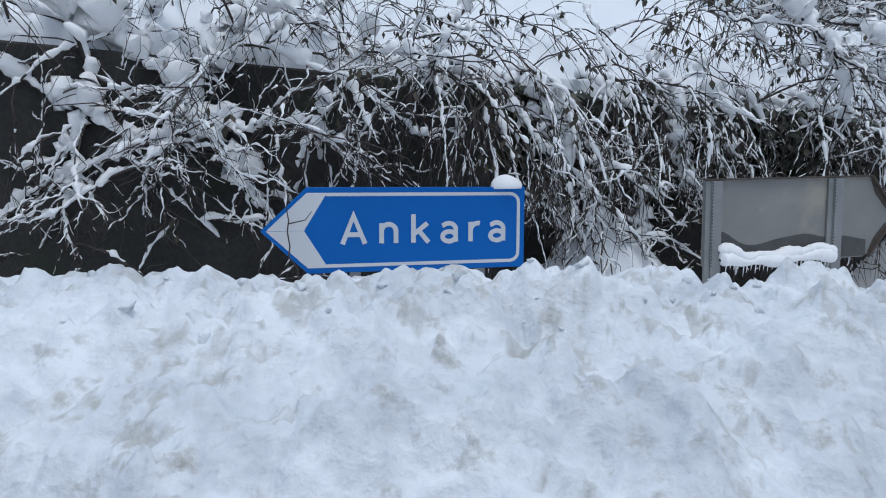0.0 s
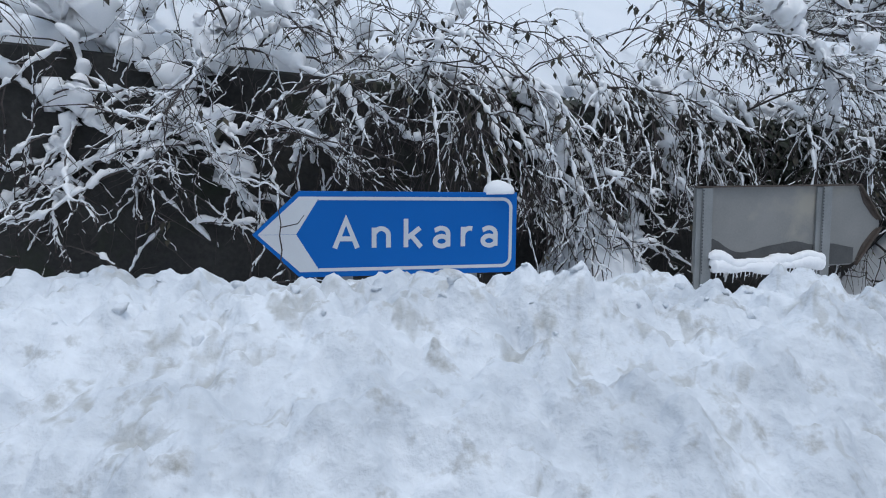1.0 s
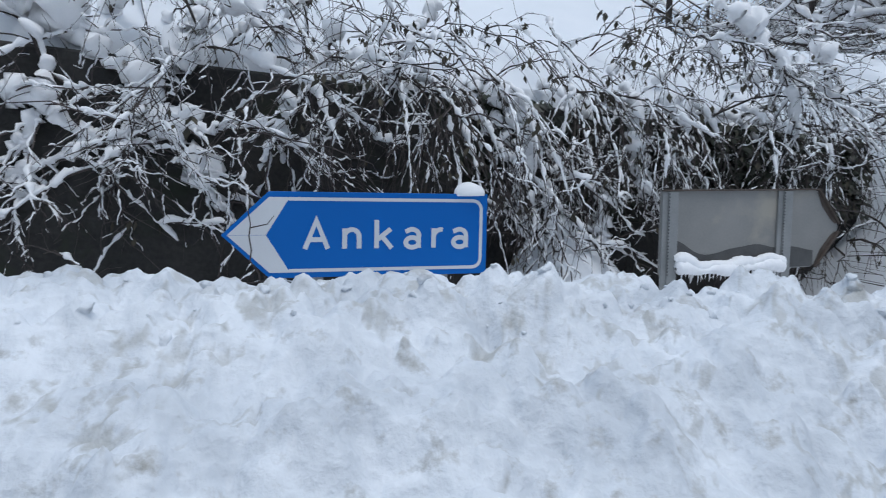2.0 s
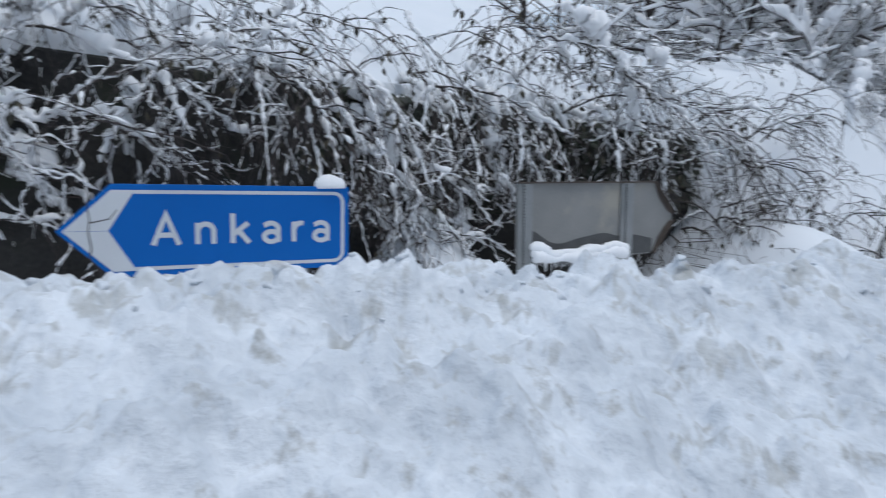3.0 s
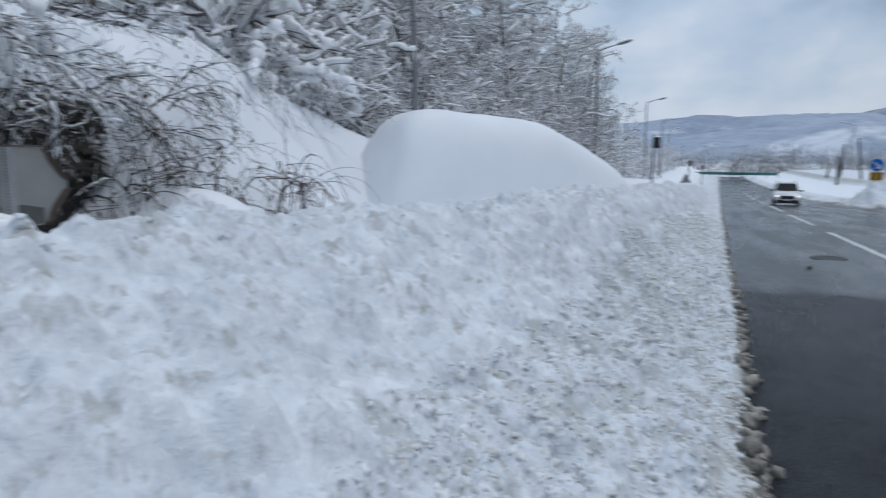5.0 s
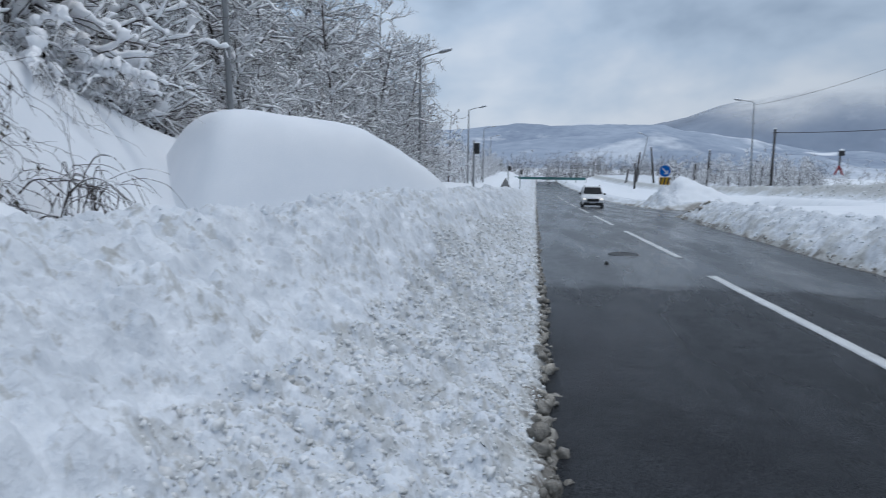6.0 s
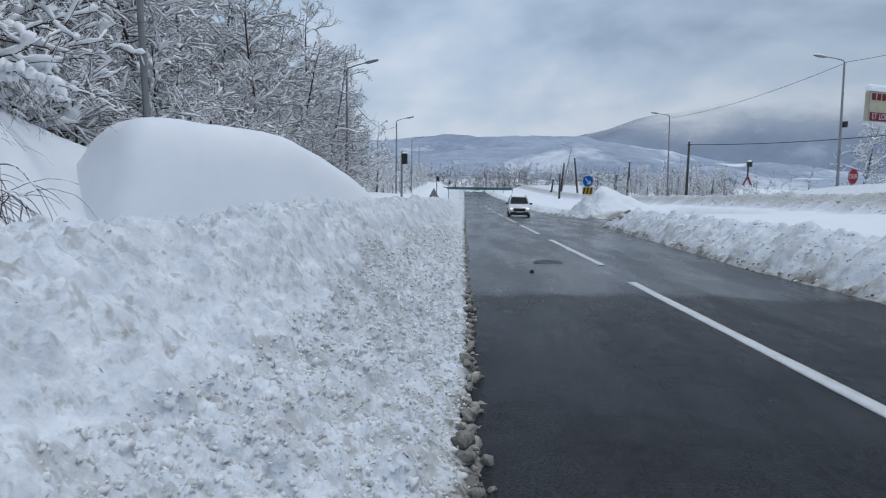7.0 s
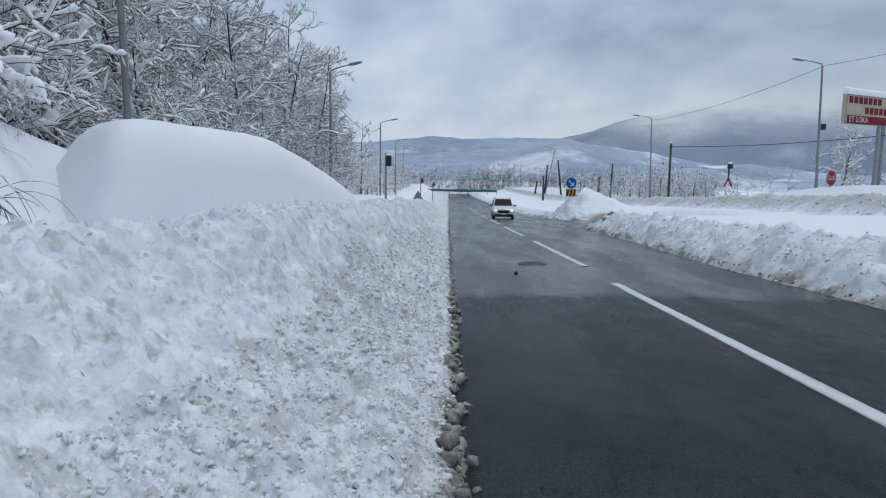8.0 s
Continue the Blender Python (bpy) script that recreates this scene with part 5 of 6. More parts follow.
for x, y, top in ((40.8, 6.45, 7.4), (74.5, 6.9, 6.55), (109, 7.9, 5.85), (150, 9.5, 5.6)):
    g = left_at(x, y)
    street_lamp(g, top - g[2] - 0.25, -112, "tall grey street lamp by the snowy roadside")
for x, y, top, ln in ((48.6, -27.0, 9.35, 1.6), (78, -24.0, 7.7, 1.5), (141, -21.0, 5.9, -11.0)):
    g = right_at(x, y)
    lamp = street_lamp(g, top - g[2] - 0.25, 92, "grey street lamp with snow on its head", ln)
    if x == 48.6:
        part("floodlight", box(0.30, 0.28, 0.42, (-0.28, 0, 4.4), 0.04), BLACK, lamp, "black floodlight with snow on it")
        part("bracket", box(0.3, 0.05, 0.05, (-0.12, 0, 4.45), 0.005), POLE, lamp)


def bare_pole(at, height, r, label, material, crossarm=False, name="utility_pole", lean=0.0):
    s = thing(name, Matrix.Translation(at) @ pose(0, 0, 0, lean), label, "pole")
    part("shaft", lathe([(r * 1.15, -0.4), (r, height * 0.4), (r * 0.8, height)], 12), material, s)
    if crossarm:
        part("crossarm", box(0.9, 0.09, 0.09, (0, 0, height - 0.35), 0.01), material, s)
        for k in (-0.38, 0.0, 0.38):
            part("insulator", lathe([(0.02, 0), (0.045, 0.03), (0.03, 0.07), (0.045, 0.10), (0.02, 0.13)], 10), WHITE, s, "pale insulator", pose(k, 0, height - 0.30))
    part("snow_cap", snow_cap(r * 2.2, r * 2.2, 0.12, 9), SNOW_BOUGH, s, "", pose(0, 0, height))
    return s


bare_pole((14.9, 6.25, 1.2), 9.0, 0.068, "tall grey pole standing before the snowy wood", POLE, lean=-1.3)
for x, y, top, ln in ((71.5, -24.0, 4.45, 0), (95, -23.5, 2.5, 2), (110, -25.3, 0.5, 0), (115, -23.9, 0.25, 1), (130, -22.5, 3.4, -7), (120, -17.6, 0.45, 0), (140, -20.7, 2.5, 5), (140, -18.7, -0.9, 9)):
    g = right_at(x, y)
    bare_pole(g, top - g[2], 0.13 if x < 100 else 0.17, "dark wooden utility pole in the snow", DARKPOLE, x in (71.5, 95), lean=ln)


def signal_post(at, height, label):
    s = thing("traffic_signal", Matrix.Translation(at), label, "traffic signal", "traffic signals")
    part("post", lathe([(0.06, -0.4), (0.055, height)], 12), POLE, s)
    head = part("signal_head", box(0.22, 0.30, 0.56, (-0.12, -0.16, height - 0.42), 0.03), BLACK, s, "black signal housing")
    for k in (-0.15, 0.15):
        part("visor", lathe([(0.10, 0), (0.105, 0.14)], 12), BLACK, head, "", pose(-0.23, -0.16, height - 0.42 + k, 0, -90, 0))
    part("snow_cap", snow_cap(0.22, 0.30, 0.06, 2), SNOW_BOUGH, s, "", pose(-0.12, -0.16, height - 0.14))
    return s


for x, y, top in ((36.0, 2.7, 2.35), (80, 2.65, 0.45), (101, 1.7, -0.5)):
    g = left_at(x, y)
    signal_post(g, top - g[2], "grey roadside signal post with a black head")


def warning_triangle(at, size):
    s = thing("warning_sign", Matrix.Translation(at) @ pose(0, 0, 0, 0, 0, -90), "grey back of a triangular road sign in snow", "road sign")
    part("plate", prism([(-size / 2, 0), (size / 2, 0), (0.03, size * 0.87), (-0.03, size * 0.87)], 0.02, 0.004), GREY, s)
    part("post", box(0.06, 0.05, 0.9, (0, 0.04, -0.3), 0.005), ZINC, s)
    return s


g = left_at(62, 2.15)
warning_triangle((g[0], g[1], g[2] + 0.35), 1.05)


def disc(r, depth, sides=32):
    return prism([(r * math.cos(2 * math.pi * i / sides), r * math.sin(2 * math.pi * i / sides)) for i in range(sides)], depth)


def keep_right(at):
    s = thing("arrow_disc_sign", Matrix.Translation(at) @ pose(0, 0, 0, 0, 0, -80), "blue arrow disc above a striped yellow and black board", "road sign")
    part("post", box(0.08, 0.06, 3.0, (0, 0.05, -0.6), 0.005), ZINC, s)
    d = part("disc", disc(0.51, 0.02), BLUE, s, "round blue sign face", pose(0, 0, 0.75))
    part("rim", stroke_mesh([[(0.495 * math.cos(2 * math.pi * i / 40), 0.495 * math.sin(2 * math.pi * i / 40)) for i in range(41)]], 0.03, 0.003), WHITE, d, "white rim", pose(0, -0.02, 0))
    part("arrow", stroke_mesh([[(-0.24, 0.24), (0.20, -0.20)], [(0.22, 0.06), (0.22, -0.22), (-0.06, -0.22)]], 0.10, 0.003), WHITE, d, "white slanting arrow", pose(0, -0.02, 0))
    b = part("chevron_board", box(0.92, 0.02, 0.62, (0, -0.01, -0.10), 0.004), YELLOW, s, "yellow board with black stripes")
    for k in (-0.27, 0.05, 0.37):
        part("stripe", prism([(k - 0.20, -0.30), (k - 0.04, -0.30), (k + 0.10, 0.30 - 0.0), (k - 0.06, 0.30)][::-1], 0.003), BLACK, b, "", pose(0, -0.022, -0.10))
    return s


keep_right((60.0, -11.55, -0.36))


def stop_sign(at):
    s = thing("stop_sign", Matrix.Translation(at) @ pose(0, 0, 0, 0, 0, -62), "red octagonal stop sign rising from the snow", "road sign")
    part("post", box(0.06, 0.05, 2.2, (0, 0.04, -0.9), 0.004), ZINC, s)
    o = [(0.54 * math.cos(radians(22.5 + 45 * i)), 0.54 * math.sin(radians(22.5 + 45 * i))) for i in range(8)]
    p = part("plate", prism(o, 0.02), RED, s, "red octagon")
    part("rim", stroke_mesh([[(0.515 * math.cos(radians(22.5 + 45 * i)), 0.515 * math.sin(radians(22.5 + 45 * i))) for i in range(9)]], 0.018, 0.003), WHITE, p, "thin white rim", pose(0, -0.02, 0))
    font = bpy.data.curves.new("word", "FONT")
    font.body, font.size, font.align_x, font.align_y, font.extrude = "DUR", 0.42, "CENTER", "CENTER", 0.002
    tmp = new("tmp_word", font)
    me = bpy.data.meshes.new_from_object(tmp.evaluated_get(bpy.context.evaluated_depsgraph_get()))
    bpy.data.objects.remove(tmp)
    part("word", me, WHITE, p, "white word DUR", pose(0, -0.024, 0, 90, 0, 0))
    return s


stop_sign((43.8, -25.3, 1.27))


def flasher(at):
    s = thing("warning_light", Matrix.Translation(at) @ pose(0, 0, 0, 0, 0, -65), "dark warning lamp on a red and white tripod", "warning light")
    part("mast", box(0.09, 0.09, 1.15, (0, 0, 0.95), 0.01), DARKPOLE, s)
    part("lamp_box", box(0.36, 0.24, 0.36, (0.12, 0, 1.50), 0.03), BLACK, s, "black lamp housing")
    part("snow_cap", snow_cap(0.34, 0.26, 0.14, 6), SNOW_BOUGH, s, "", pose(0.10, 0, 1.67))
    for k in (-1, 1):
        part("leg", tubes([(np.array([(0, 0, 0.62), (0.38 * k, 0, 0.0)]), np.array([0.055, 0.055]))], 8), RED, s, "red striped tripod leg")
    return s


g = right_at(51.0, -21.7)
flasher((g[0], g[1], 0.50))


def shop_sign(at):
    s = thing("shop_sign", Matrix.Translation(at) @ pose(0, 0, 0, 0, 0, -60), "cream and red restaurant sign board on a post, snow on top", "sign board")
    b = part("board", box(6.0, 0.35, 2.2, (3.0, 0, 0), 0.05), CREAM, s, "cream board face")
    part("frame", stroke_mesh([[(0.03, -1.07), (5.97, -1.07), (5.97, 1.07), (0.03, 1.07), (0.03, -1.07)]], 0.07, 0.02), ZINC, b, "grey frame", pose(0, -0.18, 0))
    part("band", box(5.7, 0.02, 0.62, (3.05, -0.19, -0.75), 0.0), MAROON, b, "dark red band")
    bm = bmesh.new()
    for z, x0, n in ((0.72, 0.55, 7), (-0.02, 2.8, 5)):
        for i in range(n):
            box(0.48, 0.02, 0.50, (x0 + i * 0.66, -0.19, z), 0.0, 1, bm)
    part("bars", bm, MAROON, b, "dark red bars")
    for text, x0 in (("ET", 0.45), ("LOKA", 1.38)):
        font = bpy.data.curves.new("word", "FONT")
        font.body, font.size, font.align_x, font.align_y, font.extrude = text, 0.62, "LEFT", "CENTER", 0.004
        tmp = new("tmp_word", font)
        me = bpy.data.meshes.new_from_object(tmp.evaluated_get(bpy.context.evaluated_depsgraph_get()))
        bpy.data.objects.remove(tmp)
        part("word", me, WHITE, b, "pale lettering", pose(x0, -0.208, -0.75, 90, 0, 0))
    part("snow_cap", box(6.05, 0.5, 0.55, (3.0, 0, 1.34), 0.18, 3), SNOW_BOUGH, s, "thick cushion of snow on top")
    for k in (5.1, 5.8):
        part("post", box(0.22, 0.22, 8.0, (k, 0.05, -5.1), 0.01), POLE, s, "pale steel post")
    return s


shop_sign((52.2, -30.6, 6.45))


# cables between the poles
def cable(name, a, b, sag, label, r=0.02):
    a, b = Vector(a), Vector(b)
    pts = []
    for i in range(25):
        k = i / 24
        p = a.lerp(b, k)
        pts.append((p.x, p.y, p.z - 4 * sag * k * (1 - k)))
    return tagged(part(name, tubes([(np.array(pts), np.full(25, r))], 6), CABLE), label, "cable")


cable("overhead_cable", (71.5, -24.0, 4.1), (48.5, -40.0, 5.4), 0.5, "dark overhead cable sagging between poles", 0.035)
cable("overhead_cable", (78, -24.0, 7.3), (48.6, -27.0, 9.1), 0.5, "dark overhead cable between the lamps", 0.016)
cable("overhead_cable", (48.6, -27.0, 9.1), (30, -31, 10.2), 0.4, "dark overhead cable between the lamps", 0.014)
cable("overhead_cable", (40.8, 6.0, 5.2), (74.5, 6.9, 5.9), 0.9, "thin overhead cable along the roadside", 0.02)


# guard rail across the far bend
def guard_rail():
    s = thing("guard_rail", Matrix.Identity(4), "teal guard rail along the far bend of the road", "guard rail")
    for i in range(11):
        x, y = 172 - 0.1 * i, 11 - 2.4 * i
        part("post", box(0.12, 0.12, 1.6, (x, y, -5.0), 0.01), ZINC, s)
    for i in range(10):
        x, y = 172 - 0.1 * i - 0.05, 11 - 2.4 * i - 1.2
        part("rail", box(0.10, 2.38, 0.62, (x - 0.08, y, -4.2), 0.03), TEAL, s, "teal rail length")
    return s


guard_rail()

# manhole cover
bm = lathe([(0.36, -0.02), (0.36, 0.004), (0.33, 0.007), (0.31, -0.004)], 28)
for k in (-0.18, -0.06, 0.06, 0.18):
    box(0.5, 0.04, 0.010, (0, k, 0.0), 0.0, 1, bm)
tagged(part("manhole_cover", bm, BLACK, m=Matrix.Translation(road_point(16.6, -2.72, 0.012))), "dark iron manhole cover in the wet road", "manhole cover", kind="structure")


# ---------------------------------------------------------------- the oncoming car
def car(at, turn):
    s = thing("car", Matrix.Translation(at) @ pose(0, 0, 0, 0, 0, turn), "white family van on the wet road", "car")
    # lengthwise stations: x, half width, sill, belt and roof heights
    bm = bmesh.new()
    st = [(-2.25, 0.74, 0.38, 0.62, 0.70), (-2.15, 0.82, 0.30, 0.80, 0.90), (-1.35, 0.86, 0.26, 0.98, 1.05), (-1.05, 0.87, 0.26, 1.02, 1.12),
          (-0.35, 0.87, 0.26, 1.04, 1.64), (0.6, 0.87, 0.26, 1.05, 1.70), (1.7, 0.86, 0.28, 1.06, 1.66), (2.15, 0.82, 0.32, 1.02, 1.50), (2.25, 0.76, 0.40, 0.9, 1.0)]
    rings = []
    for x, w, z0, zb, zr in st:
        wr = w * 0.80 if zr > 1.2 else w * 0.9
        ring = [(-w * 0.92, z0), (-w, z0 + 0.12), (-w, zb), (-wr, zr - 0.07), (-wr * 0.85, zr), (wr * 0.85, zr), (wr, zr - 0.07), (w, zb), (w, z0 + 0.12), (w * 0.92, z0)]
        rings.append([bm.verts.new((x, y, z)) for y, z in ring])
    for a, b in zip(rings, rings[1:]):
        for i in range(10):
            bm.faces.new((a[i], a[(i + 1) % 10], b[(i + 1) % 10], b[i]))
    bm.faces.new(rings[0])
    bm.faces.new(rings[-1][::-1])
    bmesh.ops.recalc_face_normals(bm, faces=bm.faces[:])
    for f in bm.faces:
        f.smooth = True
    body = part("body", bm, CARPAINT, s, "white painted body")
    ws = bmesh.new()
    slab = [[ws.verts.new((x - 0.05 + dx, y, z + 0.03 + dx)) for x, y, z in ((-1.06, -0.74, 1.12), (-1.06, 0.74, 1.12), (-0.42, 0.62, 1.58), (-0.42, -0.62, 1.58))] for dx in (0.0, 0.03)]
    ws.faces.new(slab[0])
    ws.faces.new(slab[1][::-1])
    for i in range(4):
        ws.faces.new((slab[0][i], slab[0][(i + 1) % 4], slab[1][(i + 1) % 4], slab[1][i]))
    bmesh.ops.recalc_face_normals(ws, faces=ws.faces[:])
    part("windscreen", ws, GLASS, body, "dark windscreen")
    for sg in (-1, 1):
        for x0, x1 in ((-0.55, 0.35), (0.45, 1.5)):
            w = bmesh.new()
            pts = [(x0, 0.872, 1.08), (x1, 0.872, 1.10), (x1 - 0.05, 0.735, 1.55), (x0 + 0.25 * (x0 < 0), 0.735, 1.53)]
            w.faces.new([w.verts.new((x, sg * y, z)) for x, y, z in pts])
            bmesh.ops.solidify(w, geom=w.faces[:], thickness=0.01)
            part("side_window", w, GLASS, body, "dark side window")
        part("headlight", box(0.12, 0.22, 0.12, (-2.19, sg * 0.66, 0.78), 0.04), HEADLIGHT, body, "clear headlight")
        part("mirror", box(0.10, 0.22, 0.15, (-0.72, sg * 0.99, 1.12), 0.04), BLACK, body, "black door mirror")
    part("grille", box(0.06, 0.94, 0.22, (-2.25, 0, 0.70), 0.02), BLACK, body, "black grille")
    part("bumper", box(0.12, 1.50, 0.24, (-2.25, 0, 0.40), 0.04), BLACK, body, "dark lower bumper")
    part("number_plate", box(0.02, 0.5, 0.11, (-2.30, 0, 0.50), 0.004), WHITE, body, "plain white plate")
    for sg in (-1, 1):
        part("roof_rail", tubes([(np.array([(-0.3, sg * 0.62, 1.66), (0.2, sg * 0.62, 1.76), (1.5, sg * 0.62, 1.74), (1.8, sg * 0.62, 1.64)]), np.full(4, 0.02))], 6), BLACK, body, "black roof rail")
        for x in (-1.40, 1.40):
            w = lathe([(0.20, -0.10), (0.31, -0.10), (0.325, -0.07), (0.325, 0.07), (0.31, 0.10), (0.20, 0.10)], 24)
            wheel = part("wheel", w, TYRE, s, "black tyre", pose(x, sg * 0.78, 0.325, 90, 0, 0))
            part("rim", lathe([(0.06, -0.11), (0.20, -0.09), (0.20, 0.09), (0.06, 0.11)], 16), ZINC, wheel, "grey wheel rim")
    return s


car(road_point(57.0, -5.25, 0.01), -2)


# ---------------------------------------------------------------- woods
def tree_data(seed, height, crown, kids, thick, r=0.085, up=0.55, low=0.10, stout=1.0, pads=False):
    """Meshes of one bare tree: trunk, crown of limbs and twigs, snow."""
    rg = np.random.default_rng(seed)
    trunk = bend_line(rg, (0, 0, -0.3), (0.05 * rg.normal(), 0.05 * rg.normal(), 1), height, 9, 0.07, 0.0)
    rest = []

    def twigs(pts, length, level):
        for _ in range(int(kids[level] * (0.75 + 0.5 * rg.random()))):
            q = (0.15 + 0.84 * rg.random()) * (len(pts) - 1)
            a = int(q)
            at = pts[a] + (pts[min(a + 1, len(pts) - 1)] - pts[a]) * (q - a)
            t = pts[min(a + 1, len(pts) - 1)] - pts[max(a - 1, 0)]
            t = t / (np.linalg.norm(t) + 1e-9)
            side = rg.normal(0, 1, 3)
            side -= t * side.dot(t)
            side /= np.linalg.norm(side) + 1e-9
            ln = length * (0.24 + 0.32 * rg.random())
            sub = bend_line(rg, at, t * 0.7 + side * 0.75 + np.array([0, 0, 0.08]), ln, 3 if level == 1 else 1, 0.24, 0.06)
            rr = (0.020, 0.013, 0.008)[level] * stout
            rest.append((sub, np.linspace(rr, rr * 0.5, len(sub)), level))
            if level + 1 < len(kids):
                twigs(sub, ln, level + 1)

    for i in range(kids[0]):
        k = low + (0.97 - low) * (i + rg.random()) / kids[0]
        q = k * (len(trunk) - 1)
        a = int(q)
        at = trunk[a] + (trunk[min(a + 1, len(trunk) - 1)] - trunk[a]) * (q - a)
        th = rg.random() * 6.283
        ln = crown * (0.6 + 0.5 * rg.random()) * (1.0 - 0.62 * k)
        sub = bend_line(rg, at, (math.cos(th), math.sin(th), up + 0.25 * rg.normal()), ln, 6, 0.17, 0.03)
        rest.append((sub, np.linspace(r * 0.38 * (1.1 - 0.7 * k), 0.012, len(sub)), 0))
        twigs(sub, ln, 1)
    body = tubes([(trunk, np.linspace(r, r * 0.18, len(trunk)))], 8)
    crown_me = join_tubes(rest, (5, 3, 3))
    snow = []
    for pts, rad, lv in rest:
        if thick < 1 and lv == 2:
            continue
        if rg.random() < (0.95, 0.85, 0.62)[lv]:
            a, b = (0, len(pts)) if len(pts) < 5 else (int(rg.integers(0, 2)), len(pts) - int(rg.integers(0, 2)))
            pp = pts[a:b].copy()
            g = thick * (0.036, 0.027, 0.0165)[lv] * (0.3 + 1.4 * rg.random(len(pp)) ** 1.4)
            g[0] *= 0.5
            g[-1] *= 0.6
            pp[:, 2] += rad[a:b] * 0.5 + g * 0.7
            if pads:
                m = max(int(np.linalg.norm(np.diff(pp, axis=0), axis=1).sum() / 0.07), 3)
                k = np.linspace(0, len(pp) - 1, m)
                off = rg.random() * 900
                g = np.interp(k, np.arange(len(pp)), g) * (0.25 + 1.3 * value_noise(k * 2.3 + off, k * 0 + off, 7))
                pp = np.stack([np.interp(k, np.arange(len(pp)), pp[:, c]) for c in range(3)], 1)
                pp[:, 2] += 0.5 * g
                g[0], g[-1] = 0.3 * g[0], 0.1 * g[-1]
            snow.append((pp, g, lv))
    snow_me = join_tubes(snow, (6, 5, 4) if pads else (5, 3, 3))
    for me, mt in ((body, BARK), (crown_me, TWIG), (snow_me, SNOW_BOUGH)):
        me.materials.append(mt)
    return body, crown_me, snow_me


def plant_tree(data, at, scale, turn, label, group):
    trunk, crown, snow = data
    s = thing("tree", Matrix.Translation(at) @ pose(0, 0, 0, 0, 0, turn) @ Matrix.Scale(scale, 4), label, "tree", group)
    part("trunk", trunk, None, s, "dark trunk")
    tagged(part("crown", crown, None, s, "bare limbs and twigs"), kind="stuff")
    tagged(part("snow_load", snow, None, s, "snow lying on the branches"), kind="stuff")
    return s


KINDS = [tree_data(500 + i, h, c, k, tk, stout=0.8) for i, (h, c, k, tk) in enumerate((
    (7.5, 3.2, (24, 8, 9), 1.3), (8.5, 2.9, (25, 8, 9), 1.25), (6.5, 3.3, (24, 8, 9), 1.35), (9.0, 2.6, (26, 8, 8), 1.25), (4.6, 2.7, (22, 8, 9), 1.6)))]
LADEN = [tree_data(560 + i, h, c, k, tk, 0.05, pads=True) for i, (h, c, k, tk) in enumerate(((4.2, 3.0, (18, 7, 5), 2.7), (3.4, 2.8, (16, 7, 5), 2.9)))]
FAR = [tree_data(520 + i, h, c, k, tk, 0.075, stout=1.4) for i, (h, c, k, tk) in enumerate(((7.0, 3.3, (16, 6, 3), 1.6), (8.0, 3.0, (17, 6, 3), 1.6), (6.0, 3.5, (15, 6, 3), 1.7)))]
rgt = random.Random(77)
WOOD = "leafless tree in the wood, its branches white with snow"
for x in np.arange(9.2, 53, 2.35):
    for row in range(3):
        xx = float(x) + rgt.uniform(-1, 1)
        yy = (7.9 if xx < 20 else 9.0 - 0.8 * min(max((xx - 28) / 12, 0), 1)) + row * 2.4 + rgt.uniform(-0.8, 0.8) + (0.8 if xx < 12 else 0)
        z = float(left_z(np.array(xx), np.array(yy), 0.0)) - 0.1
        sc = (0.80, 1.05, 1.25)[row] * (1.0 if xx < 18 else 1.22) * (1.06 if xx > 24 and row < 2 else 0.92) * rgt.uniform(0.88, 1.15)
        plant_tree(KINDS[4 if row == 0 and rgt.random() < 0.6 else rgt.randrange(4)], (xx, yy, z), sc, rgt.uniform(0, 360), WOOD, "trees of the roadside wood")
for x in np.arange(8.5, 50, 1.5):
    xx, yy = float(x) + rgt.uniform(-0.6, 0.6), 7.2 + rgt.uniform(-0.4, 0.5) + (0.7 if x < 12 else 0)
    z = float(left_z(np.array(xx), np.array(yy), 0.0)) - 0.15
    plant_tree(FAR[rgt.randrange(3)], (xx, yy, z), 0.42 * rgt.uniform(0.75, 1.3), rgt.uniform(0, 360), "young bare tree at the wood's edge under snow", "trees of the roadside wood")
for x in np.arange(52, 170, 5.0):
    for row in range(2):
        xx, yy = float(x) + rgt.uniform(-2, 2), (8.4 if x < 80 else 9.2) + row * 3.2 + rgt.uniform(-0.9, 0.9)
        z = float(left_z(np.array(xx), np.array(yy), 0.0)) - 0.6
        plant_tree(FAR[rgt.randrange(3)], (xx, yy, z), (0.95 if x < 80 else 0.75) * rgt.uniform(0.8, 1.2), rgt.uniform(0, 360), WOOD, "trees of the roadside wood")
for i, (x, y, sc) in enumerate(((8.3, 7.6, 0.85), (9.6, 7.1, 0.8), (10.9, 7.5, 0.9), (12.3, 7.4, 0.8), (9.0, 8.6, 1.1), (11.6, 8.7, 1.1), (13.8, 7.9, 0.9))):
    plant_tree(LADEN[i % 2], (x, y, float(left_z(np.array(x), np.array(y), 0.0)) - 0.1), sc, 70.0 * i, "young tree plastered with thick pads of snow", "trees of the roadside wood")
# woods across the valley road
DARK = [tree_data(540 + i, h, c, k, tk, 0.055, 0.8, 0.03, 1.5) for i, (h, c, k, tk) in enumerate(((7.0, 3.6, (14, 5, 3), 0.6), (8.0, 3.3, (14, 5, 3), 0.55)))]


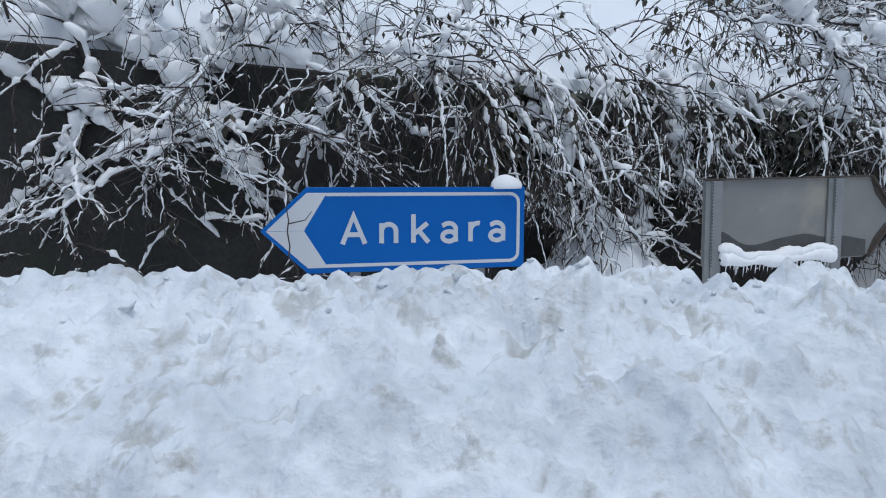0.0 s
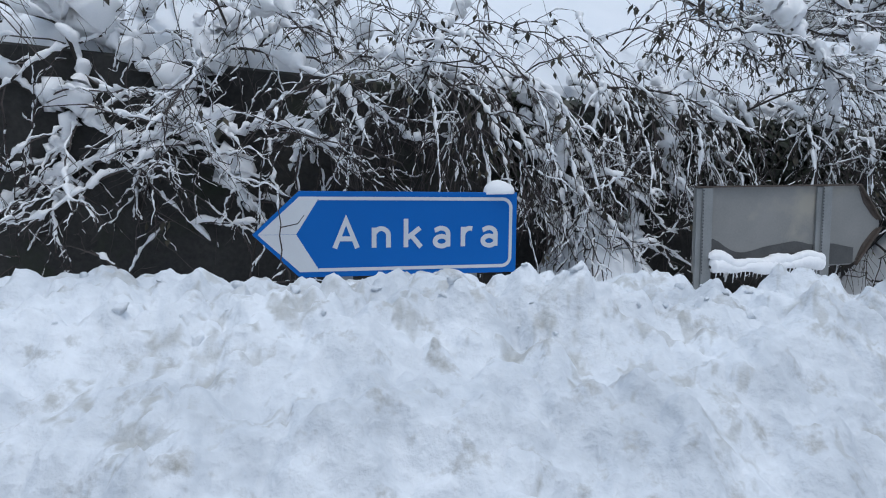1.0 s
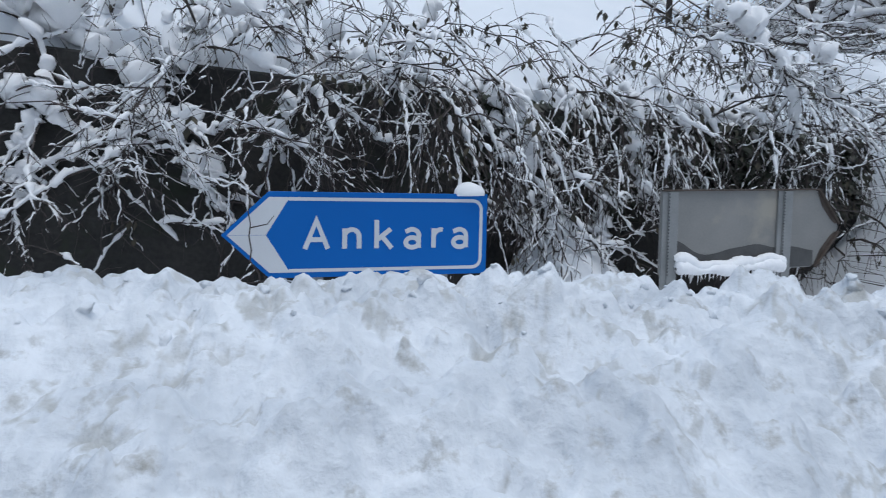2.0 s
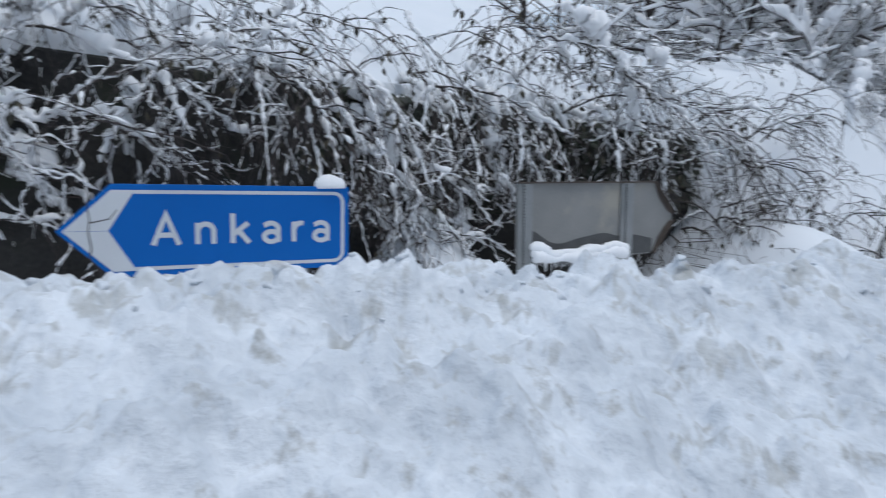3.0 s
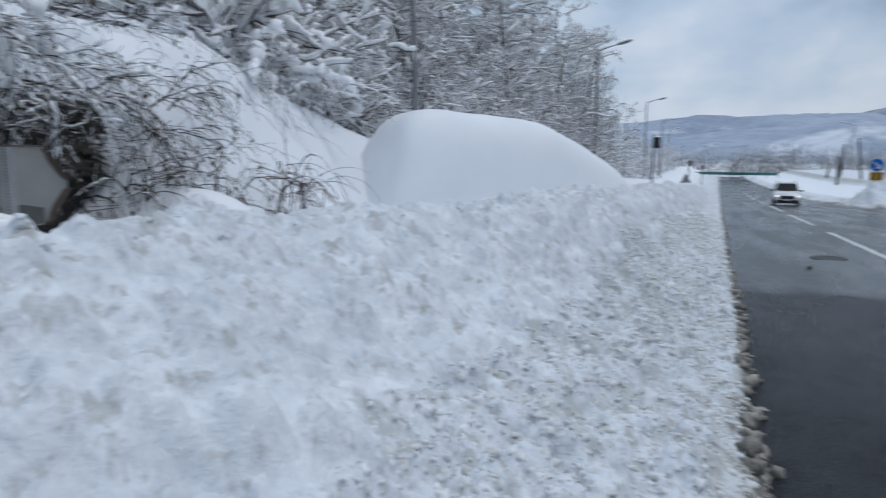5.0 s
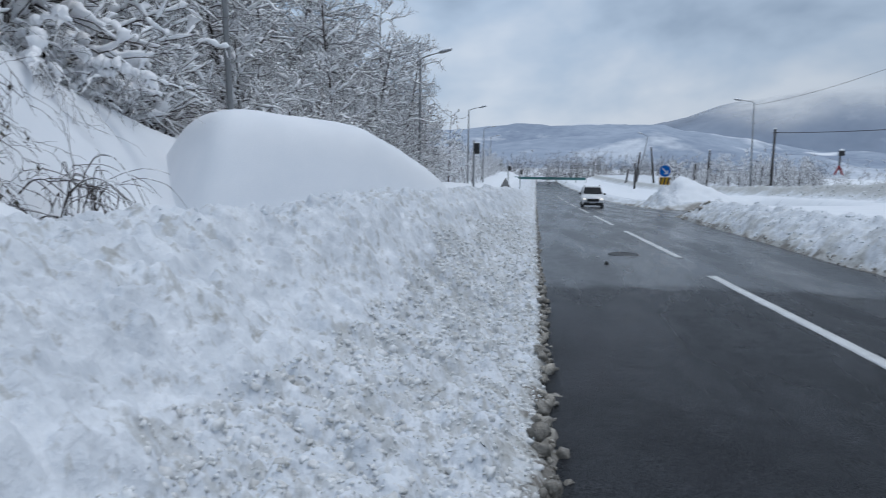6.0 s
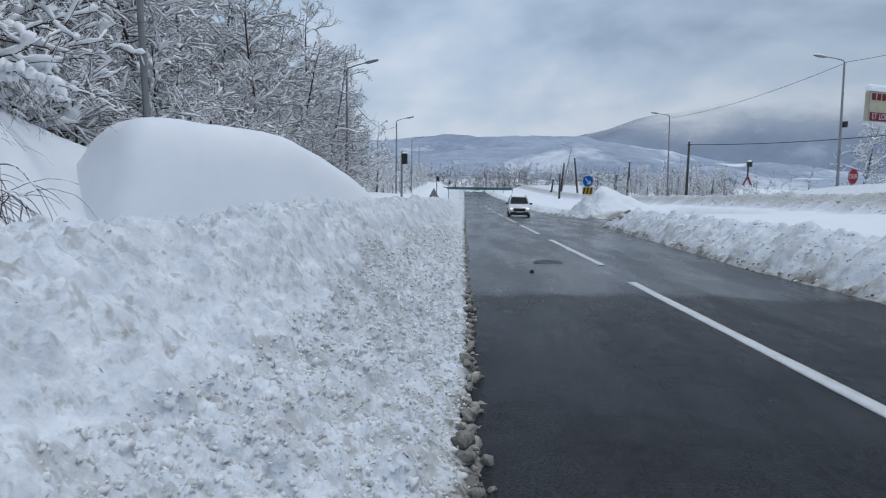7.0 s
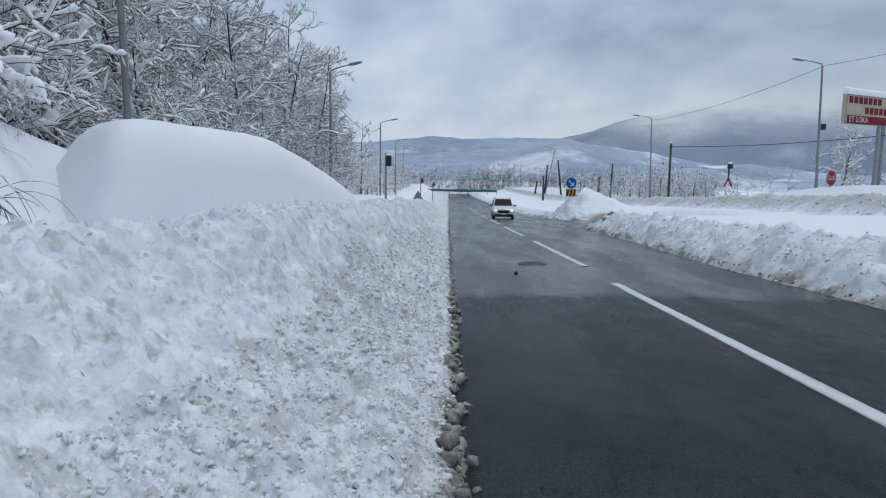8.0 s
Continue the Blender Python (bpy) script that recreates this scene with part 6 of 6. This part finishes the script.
def joined_wood(name, places, label):
    """Many distant trees as one thing: places are (tree meshes, place, scale, turn)."""
    s = thing(name, Matrix.Identity(4), label, "wood", kind="stuff")
    for k, (piece, material) in enumerate((("trunks", BARK), ("crowns", TWIG), ("snow_load", SNOW_BOUGH))):
        V, F, base = [], [], 0
        for data, at, sc, turn in places:
            me = data[k]
            co = np.empty(len(me.vertices) * 3)
            me.vertices.foreach_get("co", co)
            fi = np.empty(len(me.loops), np.int64)
            me.loops.foreach_get("vertex_index", fi)
            c, sn = math.cos(radians(turn)), math.sin(radians(turn))
            co = co.reshape(-1, 3) @ np.array(((c, sn, 0), (-sn, c, 0), (0, 0, 1))) * sc + np.array(at)
            V.append(co)
            F.append(fi.reshape(-1, 4) + base)
            base += len(co)
        V, F = np.concatenate(V), np.concatenate(F)
        me = bpy.data.meshes.new(piece)
        me.vertices.add(len(V))
        me.vertices.foreach_set("co", V.ravel())
        me.loops.add(F.size)
        me.loops.foreach_set("vertex_index", F.ravel())
        me.polygons.add(len(F))
        me.polygons.foreach_set("loop_start", np.arange(0, F.size, 4))
        me.polygons.foreach_set("use_smooth", np.ones(len(F), bool))
        me.update(calc_edges=True)
        tagged(part(piece, me, material, s), kind="stuff")
    return s


spots = []
for i in range(220):
    xx, yy = rgt.uniform(182, 240), rgt.uniform(-42, 16) if i < 180 else rgt.uniform(-95, -40)
    spots.append((DARK[rgt.randrange(2)], (xx, yy, -6.2 - 0.01 * (xx - 180)), rgt.uniform(0.7, 1.25), rgt.uniform(0, 360)))
joined_wood("far_wood", spots, "distant grey-brown wood dusted with snow")
spots = []
for i in range(125):
    xx = rgt.uniform(84, 150)
    yy = -xx * rgt.uniform(0.19, 0.37) - 3
    spots.append(((FAR + DARK)[rgt.randrange(5)], (xx, yy, float(right_z(np.array(xx), np.array(yy))) - 0.4), rgt.uniform(0.35, 0.72), rgt.uniform(0, 360)))
joined_wood("scrub_wood", spots, "bare scrubby trees beyond the road, dusted with snow")
# a second depth of the wood, closing the gaps between the trunks
for x in np.arange(8, 54, 2.1):
    xx, yy = float(x) + rgt.uniform(-0.9, 0.9), 14.8 + rgt.uniform(-1.2, 1.2)
    z = float(left_z(np.array(xx), np.array(yy), 0.0)) - 0.1
    plant_tree(FAR[rgt.randrange(3)], (xx, yy, z), (1.0 if xx < 16 else 1.45) * rgt.uniform(0.85, 1.15), rgt.uniform(0, 360), WOOD, "trees of the roadside wood")
plant_tree(KINDS[4], (90, -18.2, float(right_z(np.array(90.0), np.array(-18.2))) - 0.1), 0.95, 10, "small tree plastered white with snow", "far trees")
plant_tree(KINDS[2], (62, -36.5, -1.5), 1.15, 40, "bare tree with snowy branches below the sign board", "far trees")


# ---------------------------------------------------------------- hills
def hill(name, pts, dist, depth, seed, label, rough, material=HILL):
    """A ridge across the valley: azimuth and height stations, at one distance."""
    az = np.linspace(pts[0][0], pts[-1][0], 160)
    top = np.interp(-az, [-p[0] for p in pts], [p[1] for p in pts])
    A, K = np.meshgrid(np.radians(az), np.linspace(0, 1, 26), indexing="ij")
    D = dist + depth * (K - 0.5)
    Tm = np.repeat(top[:, None], 26, 1)
    Xh, Yh = D * np.cos(A), D * np.sin(A)
    Zh = -30 + (Tm + 30) * np.sin(np.pi * np.clip(K, 0, 1)) ** 0.8 + rough * fbm(Xh / 160, Yh / 160, 5, seed) * np.sin(np.pi * K)
    return tagged(part(name, grid_mesh(name, Xh, Yh, Zh), material), label, "hill", kind="structure")


# distance haze comes from the hill colours alone
hill("hill", [(60, 60), (20, 70), (8, 66), (2, 78), (-4, 84), (-9, 76), (-14, 52), (-20, 14), (-30, -5), (-60, -10)], 1900, 900, 81, "distant snowy hill, coloured blue for haze", 14)
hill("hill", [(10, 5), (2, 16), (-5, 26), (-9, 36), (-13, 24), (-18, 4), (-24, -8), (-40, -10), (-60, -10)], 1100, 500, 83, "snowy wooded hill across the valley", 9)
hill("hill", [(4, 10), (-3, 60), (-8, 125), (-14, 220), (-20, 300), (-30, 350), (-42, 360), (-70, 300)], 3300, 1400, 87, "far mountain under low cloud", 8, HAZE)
